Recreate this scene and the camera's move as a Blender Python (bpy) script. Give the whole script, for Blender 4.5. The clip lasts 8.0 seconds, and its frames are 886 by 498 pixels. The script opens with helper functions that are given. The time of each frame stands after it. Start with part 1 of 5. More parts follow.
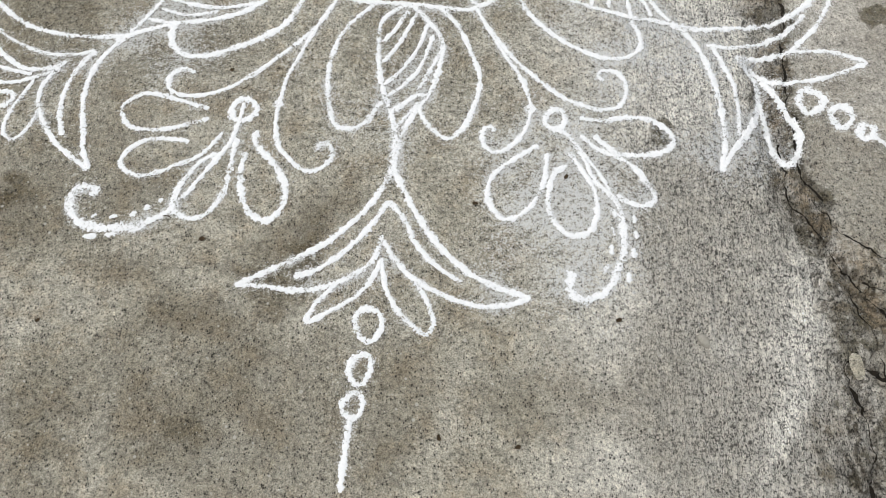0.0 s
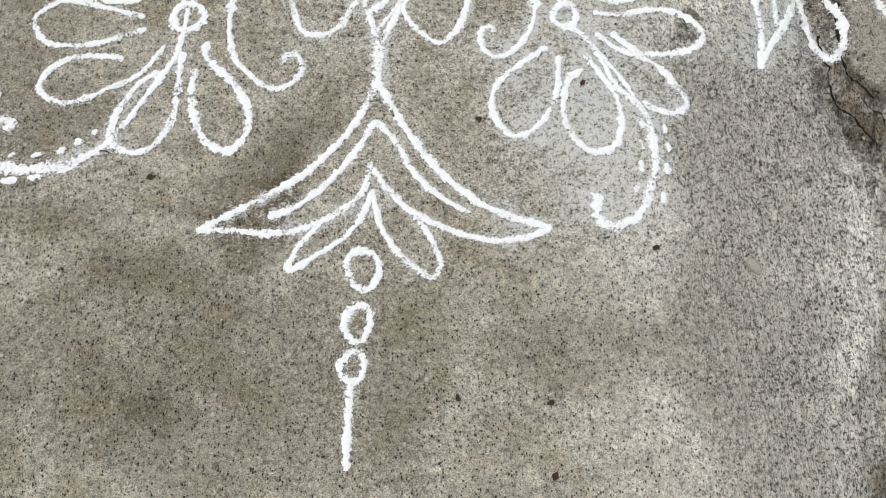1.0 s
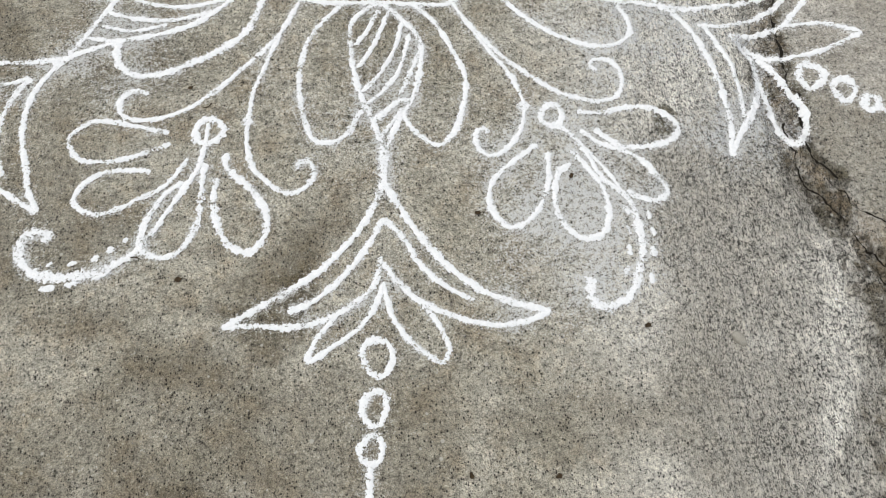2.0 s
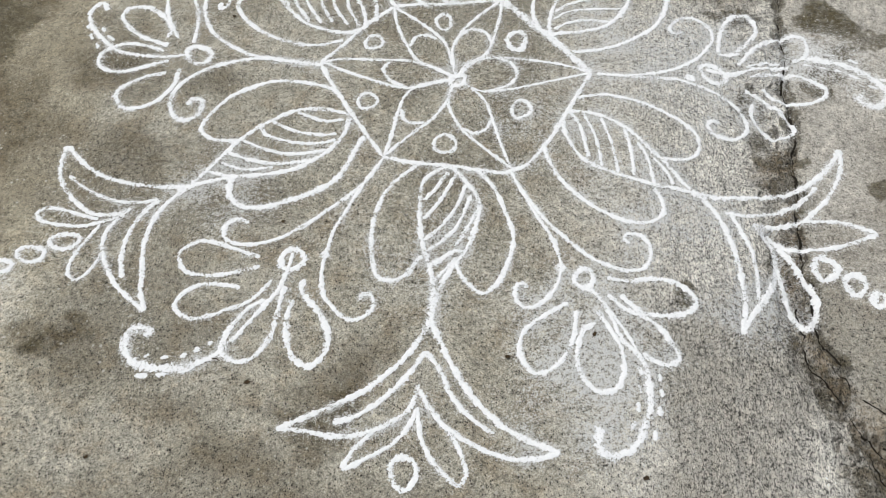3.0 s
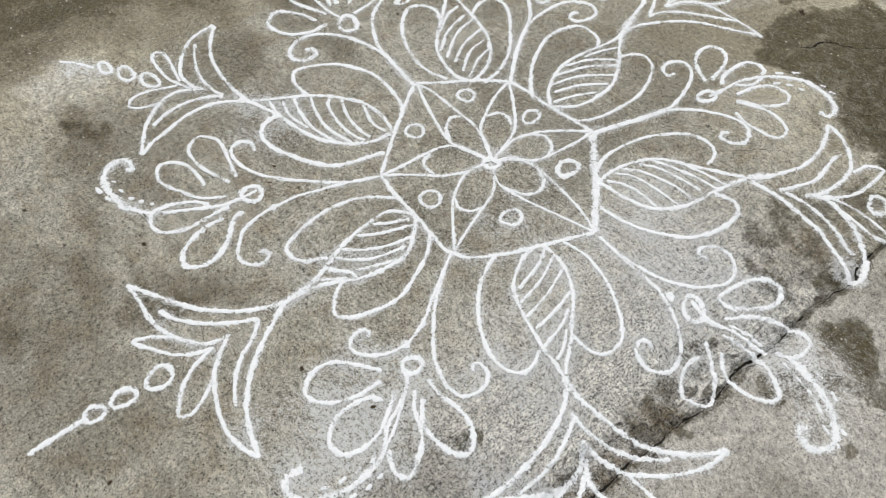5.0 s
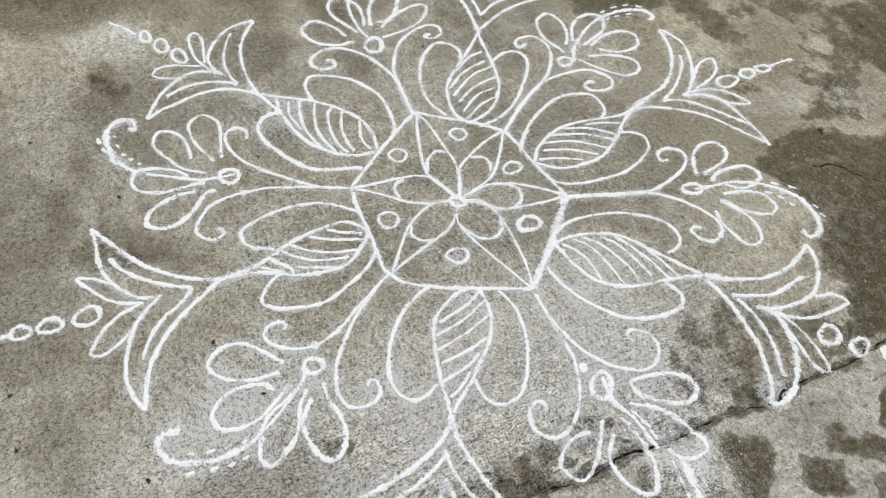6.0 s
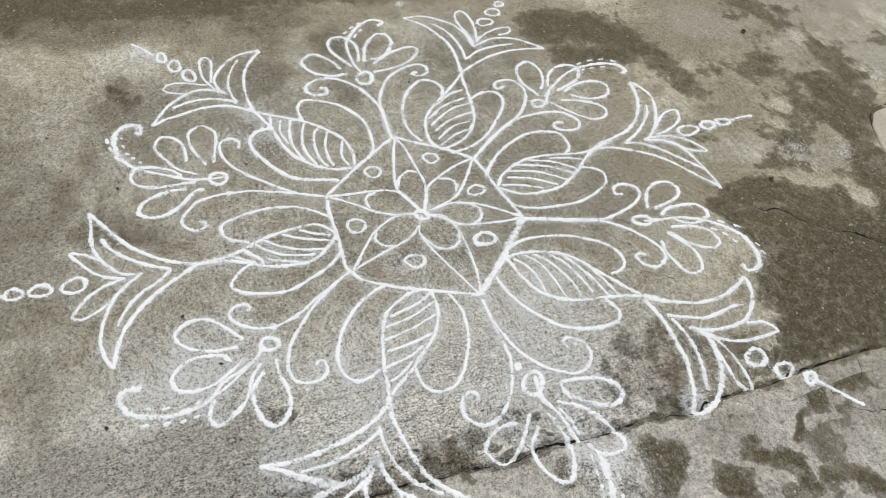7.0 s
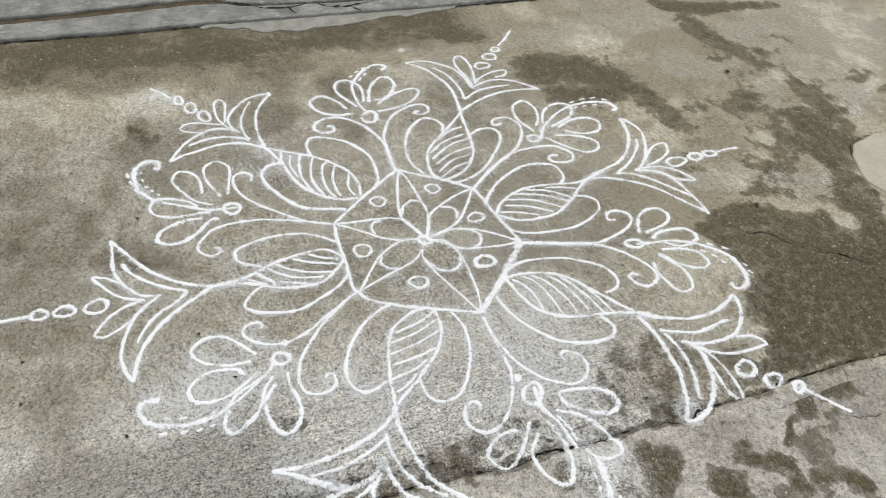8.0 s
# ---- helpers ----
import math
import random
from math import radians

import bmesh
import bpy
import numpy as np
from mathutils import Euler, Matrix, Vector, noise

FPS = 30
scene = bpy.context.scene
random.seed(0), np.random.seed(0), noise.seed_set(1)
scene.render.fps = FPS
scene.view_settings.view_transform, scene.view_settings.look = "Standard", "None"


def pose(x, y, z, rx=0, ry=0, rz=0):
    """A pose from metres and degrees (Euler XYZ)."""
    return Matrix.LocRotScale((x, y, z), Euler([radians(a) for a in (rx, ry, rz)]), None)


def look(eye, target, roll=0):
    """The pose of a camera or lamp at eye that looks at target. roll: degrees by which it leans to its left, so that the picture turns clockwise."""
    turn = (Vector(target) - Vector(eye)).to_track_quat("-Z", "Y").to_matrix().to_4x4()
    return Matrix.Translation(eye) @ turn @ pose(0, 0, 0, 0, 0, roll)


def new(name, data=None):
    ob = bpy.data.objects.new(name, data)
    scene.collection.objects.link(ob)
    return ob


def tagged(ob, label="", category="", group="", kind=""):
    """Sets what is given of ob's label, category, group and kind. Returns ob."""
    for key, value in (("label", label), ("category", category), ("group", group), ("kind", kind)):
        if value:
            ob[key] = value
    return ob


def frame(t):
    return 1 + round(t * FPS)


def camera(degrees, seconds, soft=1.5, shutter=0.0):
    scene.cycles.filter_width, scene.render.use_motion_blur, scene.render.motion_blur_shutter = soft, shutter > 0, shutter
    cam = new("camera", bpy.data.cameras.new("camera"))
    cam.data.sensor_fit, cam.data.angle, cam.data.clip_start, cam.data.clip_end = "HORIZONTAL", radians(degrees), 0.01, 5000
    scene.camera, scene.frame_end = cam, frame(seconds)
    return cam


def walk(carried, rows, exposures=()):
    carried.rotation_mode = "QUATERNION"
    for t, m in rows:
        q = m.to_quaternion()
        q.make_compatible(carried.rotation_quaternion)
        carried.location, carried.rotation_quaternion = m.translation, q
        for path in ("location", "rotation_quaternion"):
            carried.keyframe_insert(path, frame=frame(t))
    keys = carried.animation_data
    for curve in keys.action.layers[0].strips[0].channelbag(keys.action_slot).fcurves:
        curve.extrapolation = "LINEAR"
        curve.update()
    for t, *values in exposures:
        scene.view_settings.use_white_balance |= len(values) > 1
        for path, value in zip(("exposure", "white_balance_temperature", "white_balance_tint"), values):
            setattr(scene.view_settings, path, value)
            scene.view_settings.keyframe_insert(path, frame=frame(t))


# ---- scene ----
cam = camera(58.32, 8.0, soft=0.45)
PATH = [
    (0, (0.1143, -1.3638, 1.3328), (0.0821, -0.8121, 0.0000), -2.18),
    (0.5, (0.0555, -1.3286, 1.2093), (0.0895, -0.8982, 0.0000), 4.70),
    (1, (0.0146, -1.2831, 1.1218), (0.0734, -0.9307, 0.0000), 6.84),
    (1.2, (0.0047, -1.2703, 1.1136), (0.0704, -0.9304, 0.0000), 7.55),
    (2.3, (-0.0077, -1.2959, 1.2979), (0.0767, -0.6732, 0.0000), 2.51),
    (2.5, (-0.0086, -1.2951, 1.3493), (0.0591, -0.5993, 0.0000), 1.10),
    (3, (0.0684, -1.3456, 1.4395), (-0.0012, -0.4804, 0.0000), -1.37),
    (3.5, (0.2584, -1.4184, 1.5070), (0.0060, -0.4666, 0.0000), 0.19),
    (4, (0.3989, -1.3262, 1.5292), (0.0013, -0.3726, 0.0000), 2.59),
    (4.2, (0.4645, -1.2449, 1.5319), (0.0285, -0.3361, 0.0000), 3.21),
    (5.3, (0.9522, -0.9978, 1.6513), (0.1277, -0.2627, 0.0000), 6.04),
    (5.5, (1.0207, -0.9537, 1.6815), (0.1222, -0.2227, 0.0000), 6.98),
    (6, (1.0868, -0.7957, 1.6662), (0.1253, -0.1114, -0.0000), 9.25),
    (6.5, (1.1701, -0.6969, 1.6581), (0.1288, -0.0101, 0.0000), 10.64),
    (7, (1.4089, -0.7375, 1.7218), (0.1432, 0.0054, 0.0000), 9.22),
    (7.5, (1.5261, -0.7895, 1.7524), (0.0860, 0.0209, 0.0000), 7.67),
    (8, (1.5605, -0.7992, 1.7386), (0.0565, 0.0368, 0.0000), 7.48),
]
walk(cam, [(t, look(eye, target, roll)) for t, eye, target, roll in PATH], [(0.0, 0.13), (2.5, 0.09), (4.0, 0.06), (6.5, 0.05), (7.2, 0.06), (8.0, 0.11)])

# ---- light: bright overcast sky with a very wide, weak sun ----
world = bpy.data.worlds.new("overcast_sky")
scene.world = world
world.use_nodes = True
wn, wl = world.node_tree.nodes, world.node_tree.links
sky = wn.new("ShaderNodeTexSky")
sky.sky_type, sky.sun_disc = "NISHITA", False
sky.sun_elevation, sky.sun_rotation = radians(52), radians(215)
sky.air_density, sky.dust_density = 1.0, 4.0
veil = wn.new("ShaderNodeMix")
veil.data_type = "RGBA"
veil.inputs[0].default_value = 0.7
wl.new(sky.outputs[0], veil.inputs[6])
veil.inputs[7].default_value = (8.3, 8.45, 8.4, 1)
wl.new(veil.outputs[2], wn["Background"].inputs[0])
wn["Background"].inputs[1].default_value = 0.1

sun = new("sun", bpy.data.lights.new("sun", "SUN"))
sun.data.energy, sun.data.angle, sun.data.color = 1.3, radians(18), (1.0, 0.975, 0.93)
sun.matrix_world = look((-2.2, 2.6, 4.2), (0, 0, 0))


# ---- noise on the plan ----
TABLE = np.random.RandomState(11).rand(256, 256)


def value_noise(x, y):
    xi, yi = np.floor(x).astype(int), np.floor(y).astype(int)
    fx, fy = x - xi, y - yi
    fx, fy = fx * fx * (3 - 2 * fx), fy * fy * (3 - 2 * fy)
    a, b = TABLE[xi & 255, yi & 255], TABLE[(xi + 1) & 255, yi & 255]
    c, d = TABLE[xi & 255, (yi + 1) & 255], TABLE[(xi + 1) & 255, (yi + 1) & 255]
    return (a + (b - a) * fx) * (1 - fy) + (c + (d - c) * fx) * fy


def fbm(x, y, freq, octaves=4, seed=0.0):
    total, amp, norm = 0.0, 1.0, 0.0
    for k in range(octaves):
        f = freq * 2.03 ** k
        total = total + amp * value_noise(x * f + seed * 17.3 + k * 31.7, y * f - seed * 9.1 + k * 11.9)
        norm += amp
        amp *= 0.52
    return total / norm


def smooth(a, b, v):
    t = np.clip((v - a) / (b - a), 0, 1)
    return t * t * (3 - 2 * t)


def to_line(x, y, line_points):
    """Distance from plan points to a polyline."""
    best = np.full(np.shape(x), 1e9)
    for (ax, ay), (bx, by) in zip(line_points, line_points[1:]):
        dx, dy = bx - ax, by - ay
        t = np.clip(((x - ax) * dx + (y - ay) * dy) / (dx * dx + dy * dy), 0, 1)
        best = np.minimum(best, (x - ax - t * dx) ** 2 + (y - ay - t * dy) ** 2)
    return np.sqrt(best)


# ---- plan of the yard: joints and cracks, in metres from the drawing's middle ----
SLAB_CRACK = [(0.79, -0.70), (0.76, -0.66), (0.75, -0.60), (0.757, -0.54), (0.75, -0.48), (0.757, -0.42), (0.755, -0.36),
              (0.767, -0.30), (0.77, -0.22), (0.787, -0.14), (0.79, -0.05), (0.785, 0.0), (0.805, 0.09), (0.81, 0.17),
              (0.81, 0.25), (0.822, 0.32), (0.838, 0.40), (0.828, 0.46), (0.83, 0.54), (0.84, 0.64), (0.838, 0.76),
              (0.842, 0.86), (0.845, 0.96), (0.865, 1.10), (0.90, 1.4), (0.95, 1.9)]
GROOVE = [(0.70, -0.42), (0.72, -0.57), (0.72, -0.69), (0.74, -0.73), (0.76, -0.77), (0.78, -0.81), (0.80, -0.85), (0.83, -0.89), (0.87, -0.93), (0.97, -1.0)]
EDGE_CRACK = [(0.90, -1.07), (0.84, -1.04), (0.79, -1.01), (0.772, -1.02), (0.79, -1.08), (0.795, -1.16), (0.785, -1.22), (0.78, -1.4)]
FAR_CRACK = [(0.27, 1.0), (0.31, 1.03), (0.34, 1.10), (0.40, 1.14), (0.46, 1.21), (0.49, 1.26), (0.56, 1.33)]


def east_of_crack(x, y):
    """Metres east of the long crack."""
    ys, xs = [p[1] for p in SLAB_CRACK], [p[0] for p in SLAB_CRACK]
    return x - np.interp(y, [-3, -1.4, -1.0] + ys, [0.9, 0.84, 0.82] + xs)


def coarse_area(x, y):
    """Where the finish is brushed and worn open."""
    e = east_of_crack(x, y)
    return smooth(0.15, 0.6, x + 0.25 * (fbm(x, y, 3, 3, 5) - 0.5)) * smooth(0.55, 0.15, y) * smooth(0.05, -0.02, e) + 0.45 * smooth(0.0, 0.06, e)


def scabs(x, y):
    """Broken-out skin along the crack."""
    e = east_of_crack(x, y)
    near = smooth(-0.24, -0.04, e) * smooth(0.03, -0.01, e) * smooth(0.75, 0.45, y) * smooth(-0.62, -0.4, y)
    south = smooth(0.09, 0.02, to_line(x, y, GROOVE)) * 0.8 + smooth(-0.12, 0.02, e) * smooth(-0.65, -0.85, y)
    return np.clip(np.maximum(near, south), 0, 1) * smooth(0.47, 0.56, fbm(x, y, 14, 4, 2))


def broken(x, y):
    """The shattered south-east corner, and a strip along the crack."""
    e = east_of_crack(x, y) + 0.08 * (fbm(x, y, 12, 4, 53) - 0.5)
    corner_zone = smooth(-0.13, -0.03, e) * smooth(-0.68, -0.86, y + 0.1 * (fbm(x, y, 9, 3, 54) - 0.5))
    strip = 0.7 * smooth(-0.16, -0.05, e) * smooth(0.02, -0.01, e) * smooth(0.6, 0.4, y)
    return np.maximum(corner_zone, strip)


def height(x, y):
    """Relief of the concrete, in metres."""
    x, y = np.asarray(x, float), np.asarray(y, float)
    wob = 0.008 * (fbm(x, y, 28, 3, 3) - 0.5)
    coarse = coarse_area(x, y)
    h = 0.006 * (fbm(x, y, 1.4, 3, 1) - 0.5) + 0.002 * (fbm(x, y, 14, 3, 4) - 0.5)
    h = h + coarse * 0.003 * (fbm(x * 1.0, y * 0.4, 70, 3, 6) - 0.5)
    e = east_of_crack(x, y) + wob
    h = h + 0.009 * smooth(0.0, 0.007, e) * smooth(0.35, 0.62, y)
    h = h - 0.006 * np.exp(-((to_line(x, y, SLAB_CRACK) + wob) / 0.006) ** 2)
    h = h - 0.014 * np.exp(-((to_line(x, y, GROOVE) + 3 * wob) / 0.026) ** 2)
    h = h - 0.010 * np.exp(-((to_line(x, y, EDGE_CRACK) + wob) / 0.009) ** 2)
    h = h - 0.004 * np.exp(-((to_line(x, y, FAR_CRACK) + wob) / 0.006) ** 2)
    h = h - 0.0045 * scabs(x, y)
    layers = 5 * fbm(x, y * 0.7, 13, 5, 52)
    worn = np.floor(layers) + smooth(0.75, 1.0, layers - np.floor(layers))
    h = h + 0.008 * broken(x, y) * (worn - 2.6)
    chips = 4 * fbm(x * 1.2, y, 31, 4, 58)
    h = h + 0.0035 * np.maximum(broken(x, y), 0.5 * smooth(-0.2, -0.05, e) * smooth(0.5, 0.3, y)) * (np.floor(chips) + smooth(0.7, 1.0, chips - np.floor(chips)) - 2.0)
    h = h - 0.007 * np.exp(-((x + 0.785) ** 2 + (y + 0.725) ** 2) / 0.013 ** 2)
    return h


# ---- stains: middle, half lengths, turn in degrees, strength ----
HAZY = [(-0.35, -1.15, 0.08, 0.05, 0, 0.75), (-0.18, -0.78, 0.11, 0.05, 20, 0.85), (-0.26, -0.86, 0.08, 0.035, 10, 0.7),
        (-0.71, -0.78, 0.07, 0.06, -30, 0.55), (-0.40, -0.36, 0.08, 0.06, -10, 0.5), (-0.59, -1.12, 0.07, 0.06, 0, 0.45),
        (-0.51, -0.83, 0.07, 0.05, 0, 0.35), (-0.20, -1.02, 0.05, 0.04, 0, 0.45), (-0.64, -0.61, 0.08, 0.06, 0, 0.35),
        (-1.12, -0.13, 0.17, 0.16, 0, 0.8), (-1.03, -0.46, 0.09, 0.08, 0, 0.6), (-0.88, 0.02, 0.12, 0.10, -20, 0.75)]
HAZY += [(-0.75, -0.30, 0.10, 0.08, 0, 0.6), (-0.38, -0.96, 0.12, 0.06, 10, 0.5), (-0.79, -0.735, 0.065, 0.055, 0, 1.0),
         (-1.15, -0.76, 0.37, 0.10, 80, 0.85), (-1.14, -0.25, 0.34, 0.12, 78, 0.85), (-1.13, 0.31, 0.30, 0.10, 78, 0.9),
         (-1.12, 0.60, 0.18, 0.08, 78, 0.6), (-0.60, -0.03, 0.07, 0.05, -30, 0.6), (-0.50, 0.66, 0.08, 0.05, 80, 0.5),
         (-0.55, 0.35, 0.12, 0.08, 60, 0.35), (0.02, 0.72, 0.16, 0.08, 0, 0.5), (-0.2, 0.5, 0.1, 0.08, 0, 0.35)]
HAZY += [(-1.27, -0.98, 0.30, 0.13, 82, 1.0), (-1.24, -0.45, 0.35, 0.10, 80, 0.95), (-1.2, 0.1, 0.35, 0.09, 78, 0.9), (0.80, -1.27, 0.12, 0.09, 70, 0.6), (0.86, -1.0, 0.2, 0.08, 80, 0.5)]
# sharp-rimmed stains: middle line, half width, strength
SOAKED = [([(-0.76, 0.82), (-0.70, 1.0), (-0.58, 1.10)], 0.10, 0.9), ([(-0.57, 0.80), (-0.52, 1.0)], 0.075, 0.85), ([(-0.47, 1.13), (-0.26, 1.16)], 0.055, 0.75),
          ([(-1.08, 1.65), (-0.99, 1.80), (-0.92, 2.2)], 0.05, 1.0),
          ([(-0.95, 1.66), (-0.80, 1.68), (-0.70, 1.72), (-0.56, 1.79), (-0.40, 1.83)], 0.075, 0.70), ([(-0.40, 1.83), (-0.25, 1.83), (-0.08, 1.80)], 0.065, 0.78),
          ([(-0.15, 1.68), (0.0, 1.70), (0.05, 1.75)], 0.085, 1.0), ([(0.0, 1.60), (0.15, 1.60), (0.28, 1.60)], 0.055, 1.0), ([(0.25, 1.54), (0.40, 1.50), (0.6, 1.45)], 0.09, 1.0)]
SOAKED += [([(0.22, 0.98), (0.27, 1.15), (0.36, 1.30)], 0.06, 1.0), ([(0.40, 1.02), (0.43, 1.15), (0.50, 1.32)], 0.10, 1.1),
           ([(0.62, 0.98), (0.60, 1.2), (0.64, 1.6)], 0.16, 1.2), ([(0.75, 0.84), (0.77, 1.0), (0.78, 1.5)], 0.085, 1.2), ([(0.79, 0.70), (0.78, 0.80)], 0.04, 1.1)]
SOAKED += [([(0.64, 0.38), (0.68, 0.50), (0.75, 0.64)], 0.11, 0.46), ([(0.66, 0.28), (0.74, 0.24)], 0.03, 0.7),
           ([(0.90, 0.24), (0.93, 0.30), (0.95, 0.23)], 0.045, 0.95), ([(1.02, 0.40), (1.05, 0.37)], 0.035, 0.9), ([(1.0, 0.49), (1.05, 0.57), (1.10, 0.56)], 0.032, 0.9),
           ([(1.10, 0.62), (1.15, 0.68)], 0.03, 0.9), ([(0.855, 0.66), (0.90, 0.73), (0.94, 0.72)], 0.026, 0.95), ([(0.95, 0.68), (0.985, 0.61)], 0.016, 0.85), ([(0.79, 0.33), (0.80, 0.39)], 0.02, 0.8),
           ([(0.70, -0.22), (0.75, -0.20)], 0.035, 0.75), ([(0.49, -0.57), (0.50, -0.53)], 0.022, 0.75), ([(0.93, 0.92), (0.90, 0.80)], 0.02, 0.8),
           ([(-0.80, -0.735), (-0.785, -0.715)], 0.016, 0.85), ([(-0.97, -1.13), (-0.955, -1.12)], 0.008, 0.8)]
SOAKED += [([(0.27, 0.91), (0.36, 0.96), (0.45, 0.95)], 0.055, 1.0), ([(-1.36, -1.0), (-1.25, -0.75), (-1.2, -0.45), (-1.22, -0.1), (-1.18, 0.15)], 0.085, 0.68), ([(-1.16, 0.30), (-1.13, 0.45), (-1.12, 0.62)], 0.05, 0.6)]
# brown silt washed into the broken strip beside the long crack
CLAY = [([(0.735, -0.34), (0.737, -0.5), (0.735, -0.62)], 0.018, 0.9), ([(0.735, -0.64), (0.78, -0.77), (0.82, -0.88), (0.87, -0.98)], 0.022, 1.0),
        ([(0.71, -0.25), (0.76, -0.18)], 0.03, 0.8), ([(0.86, 0.15), (0.89, 0.18)], 0.02, 0.9), ([(0.70, 0.25), (0.72, 0.30)], 0.03, 0.5), ([(0.80, -0.80), (0.88, -0.86)], 0.03, 0.5), ([(0.68, 0.36), (0.74, 0.46)], 0.05, 0.7)]
PALE = [(-0.96, 1.04, 0.16, 0.09, 83, 0.7), (-1.03, -1.09, 0.10, 0.08, 56, 0.7), (-0.93, -0.70, 0.13, 0.09, 63, 0.8),
        (-0.85, 0.27, 0.16, 0.07, 76, 0.6), (-0.82, -0.09, 0.08, 0.05, 75, 0.4), (-0.68, 2.33, 0.4, 0.3, -61, 0.7),
        (0.42, -0.85, 0.24, 0.3, 0, 0.4), (1.05, -0.3, 0.22, 0.4, 0, 0.45), (1.1, 0.85, 0.22, 0.25, 0, 0.5), (1.03, 0.05, 0.2, 0.1, 0, 0.4)]
PALE += [(0.06, 1.14, 0.16, 0.06, 80, 0.9), (0.16, 1.42, 0.14, 0.05, 75, 0.9), (0.385, 1.40, 0.05, 0.04, 30, 0.6), (-0.95, 1.35, 0.30, 0.10, 80, 0.9), (-0.60, 1.45, 0.2, 0.09, 75, 0.9), (-0.55, 2.2, 0.45, 0.22, -60, 1.0),
         (-0.59, 1.46, 0.14, 0.08, 89, 0.5), (-0.93, 1.25, 0.24, 0.10, 79, 0.6), (-0.99, 1.55, 0.16, 0.10, -89, 0.7), (-0.77, 1.96, 0.16, 0.10, -75, 1.0), (-0.60, 2.29, 0.35, 0.20, -62, 0.85), (-0.20, 2.01, 0.07, 0.04, -71, 1.2), (0.04, 1.11, 0.14, 0.04, 75, 0.7), (0.16, 1.45, 0.10, 0.05, 79, 1.0), (-0.27, 1.04, 0.03, 0.02, 88, 0.6), (-0.32, 1.69, 0.09, 0.05, -51, 0.5), (-0.93, 0.93, 0.13, 0.06, 79, 0.6), (-0.11, 1.41, 0.07, 0.03, 82, 0.5), (-0.12, 2.05, 0.05, 0.02, 79, 0.9)]


def smears(x, y, strokes, seed):
    """Stains along lines: 1 in the middle, 0.5 at the rim."""
    wx = x + 0.10 * (fbm(x, y, 9, 5, seed) - 0.5) + 0.02 * (fbm(x, y, 45, 3, seed + 1) - 0.5)
    wy = y + 0.10 * (fbm(x, y, 9, 5, seed + 3) - 0.5) + 0.02 * (fbm(x, y, 45, 3, seed + 4) - 0.5)
    total = np.zeros(np.shape(x))
    for middle, wide, amount in strokes:
        total = np.maximum(total, amount * smooth(1.75, 0.3, to_line(wx, wy, middle) / wide))
    return total


def blotches(x, y, blobs, seed, crisp=0.26, rag=1.15):
    wx = x + 0.16 * (fbm(x, y, 7, 5, seed) - 0.5) + 0.03 * (fbm(x, y, 45, 3, seed + 1) - 0.5)
    wy = y + 0.16 * (fbm(x, y, 7, 5, seed + 3) - 0.5) + 0.03 * (fbm(x, y, 45, 3, seed + 4) - 0.5)
    ragged = rag * (0.8 * (fbm(x, y, 20, 5, seed + 6) - 0.5) + 1.5 * (fbm(x, y, 5, 6, seed + 7) - 0.5))
    total = np.zeros(np.shape(x))
    for cx, cy, rx, ry, deg, amount in blobs:
        c, s = math.cos(radians(deg)), math.sin(radians(deg))
        u, v = (wx - cx) * c + (wy - cy) * s, -(wx - cx) * s + (wy - cy) * c
        core = 1.5 - np.sqrt((u / rx) ** 2 + (v / ry) ** 2) + ragged
        total = np.maximum(total, amount * smooth(0.5 - crisp, 0.5 + crisp, core))
    return total


# ---- materials ----
def material(name):
    m = bpy.data.materials.new(name)
    m.use_nodes = True
    return m, m.node_tree.nodes, m.node_tree.links, m.node_tree.nodes["Principled BSDF"]


def noise_node(n, l, at, scale, detail=3.0, rough=0.6, twist=0.0):
    k = n.new("ShaderNodeTexNoise")
    k.inputs["Scale"].default_value, k.inputs["Detail"].default_value, k.inputs["Roughness"].default_value = scale, detail, rough
    k.inputs["Distortion"].default_value = twist
    l.new(at, k.inputs["Vector"])
    return k.outputs[0]


def ramp(n, l, value, stops):
    k = n.new("ShaderNodeValToRGB")
    while len(k.color_ramp.elements) < len(stops):
        k.color_ramp.elements.new(0.5)
    for e, (p, c) in zip(k.color_ramp.elements, stops):
        e.position, e.color = p, (c, c, c, 1) if isinstance(c, float) else (*c, 1)
    l.new(value, k.inputs[0])
    return k.outputs[0]


def sum_of(n, l, op, a, b, clamp=False):
    k = n.new("ShaderNodeMath")
    k.operation, k.use_clamp = op, clamp
    for slot, v in zip(k.inputs, (a, b)):
        if isinstance(v, (int, float)):
            slot.default_value = v
        else:
            l.new(v, slot)
    return k.outputs[0]


def blend(n, l, kind, fac, a, b):
    k = n.new("ShaderNodeMix")
    k.data_type, k.blend_type = "RGBA", kind
    for slot, v in ((k.inputs[0], fac), (k.inputs[6], a), (k.inputs[7], b)):
        if isinstance(v, (int, float)):
            slot.default_value = v
        elif isinstance(v, tuple):
            slot.default_value = (*v, 1)
        else:
            l.new(v, slot)
    return k.outputs[2]


def attribute(n, name):
    k = n.new("ShaderNodeAttribute")
    k.attribute_name = name
    return k


def relief(n, l, p, value, strength, distance):
    k = n.new("ShaderNodeBump")
    k.inputs["Strength"].default_value, k.inputs["Distance"].default_value = strength, distance
    l.new(value, k.inputs["Height"])
    l.new(k.outputs[0], p.inputs["Normal"])


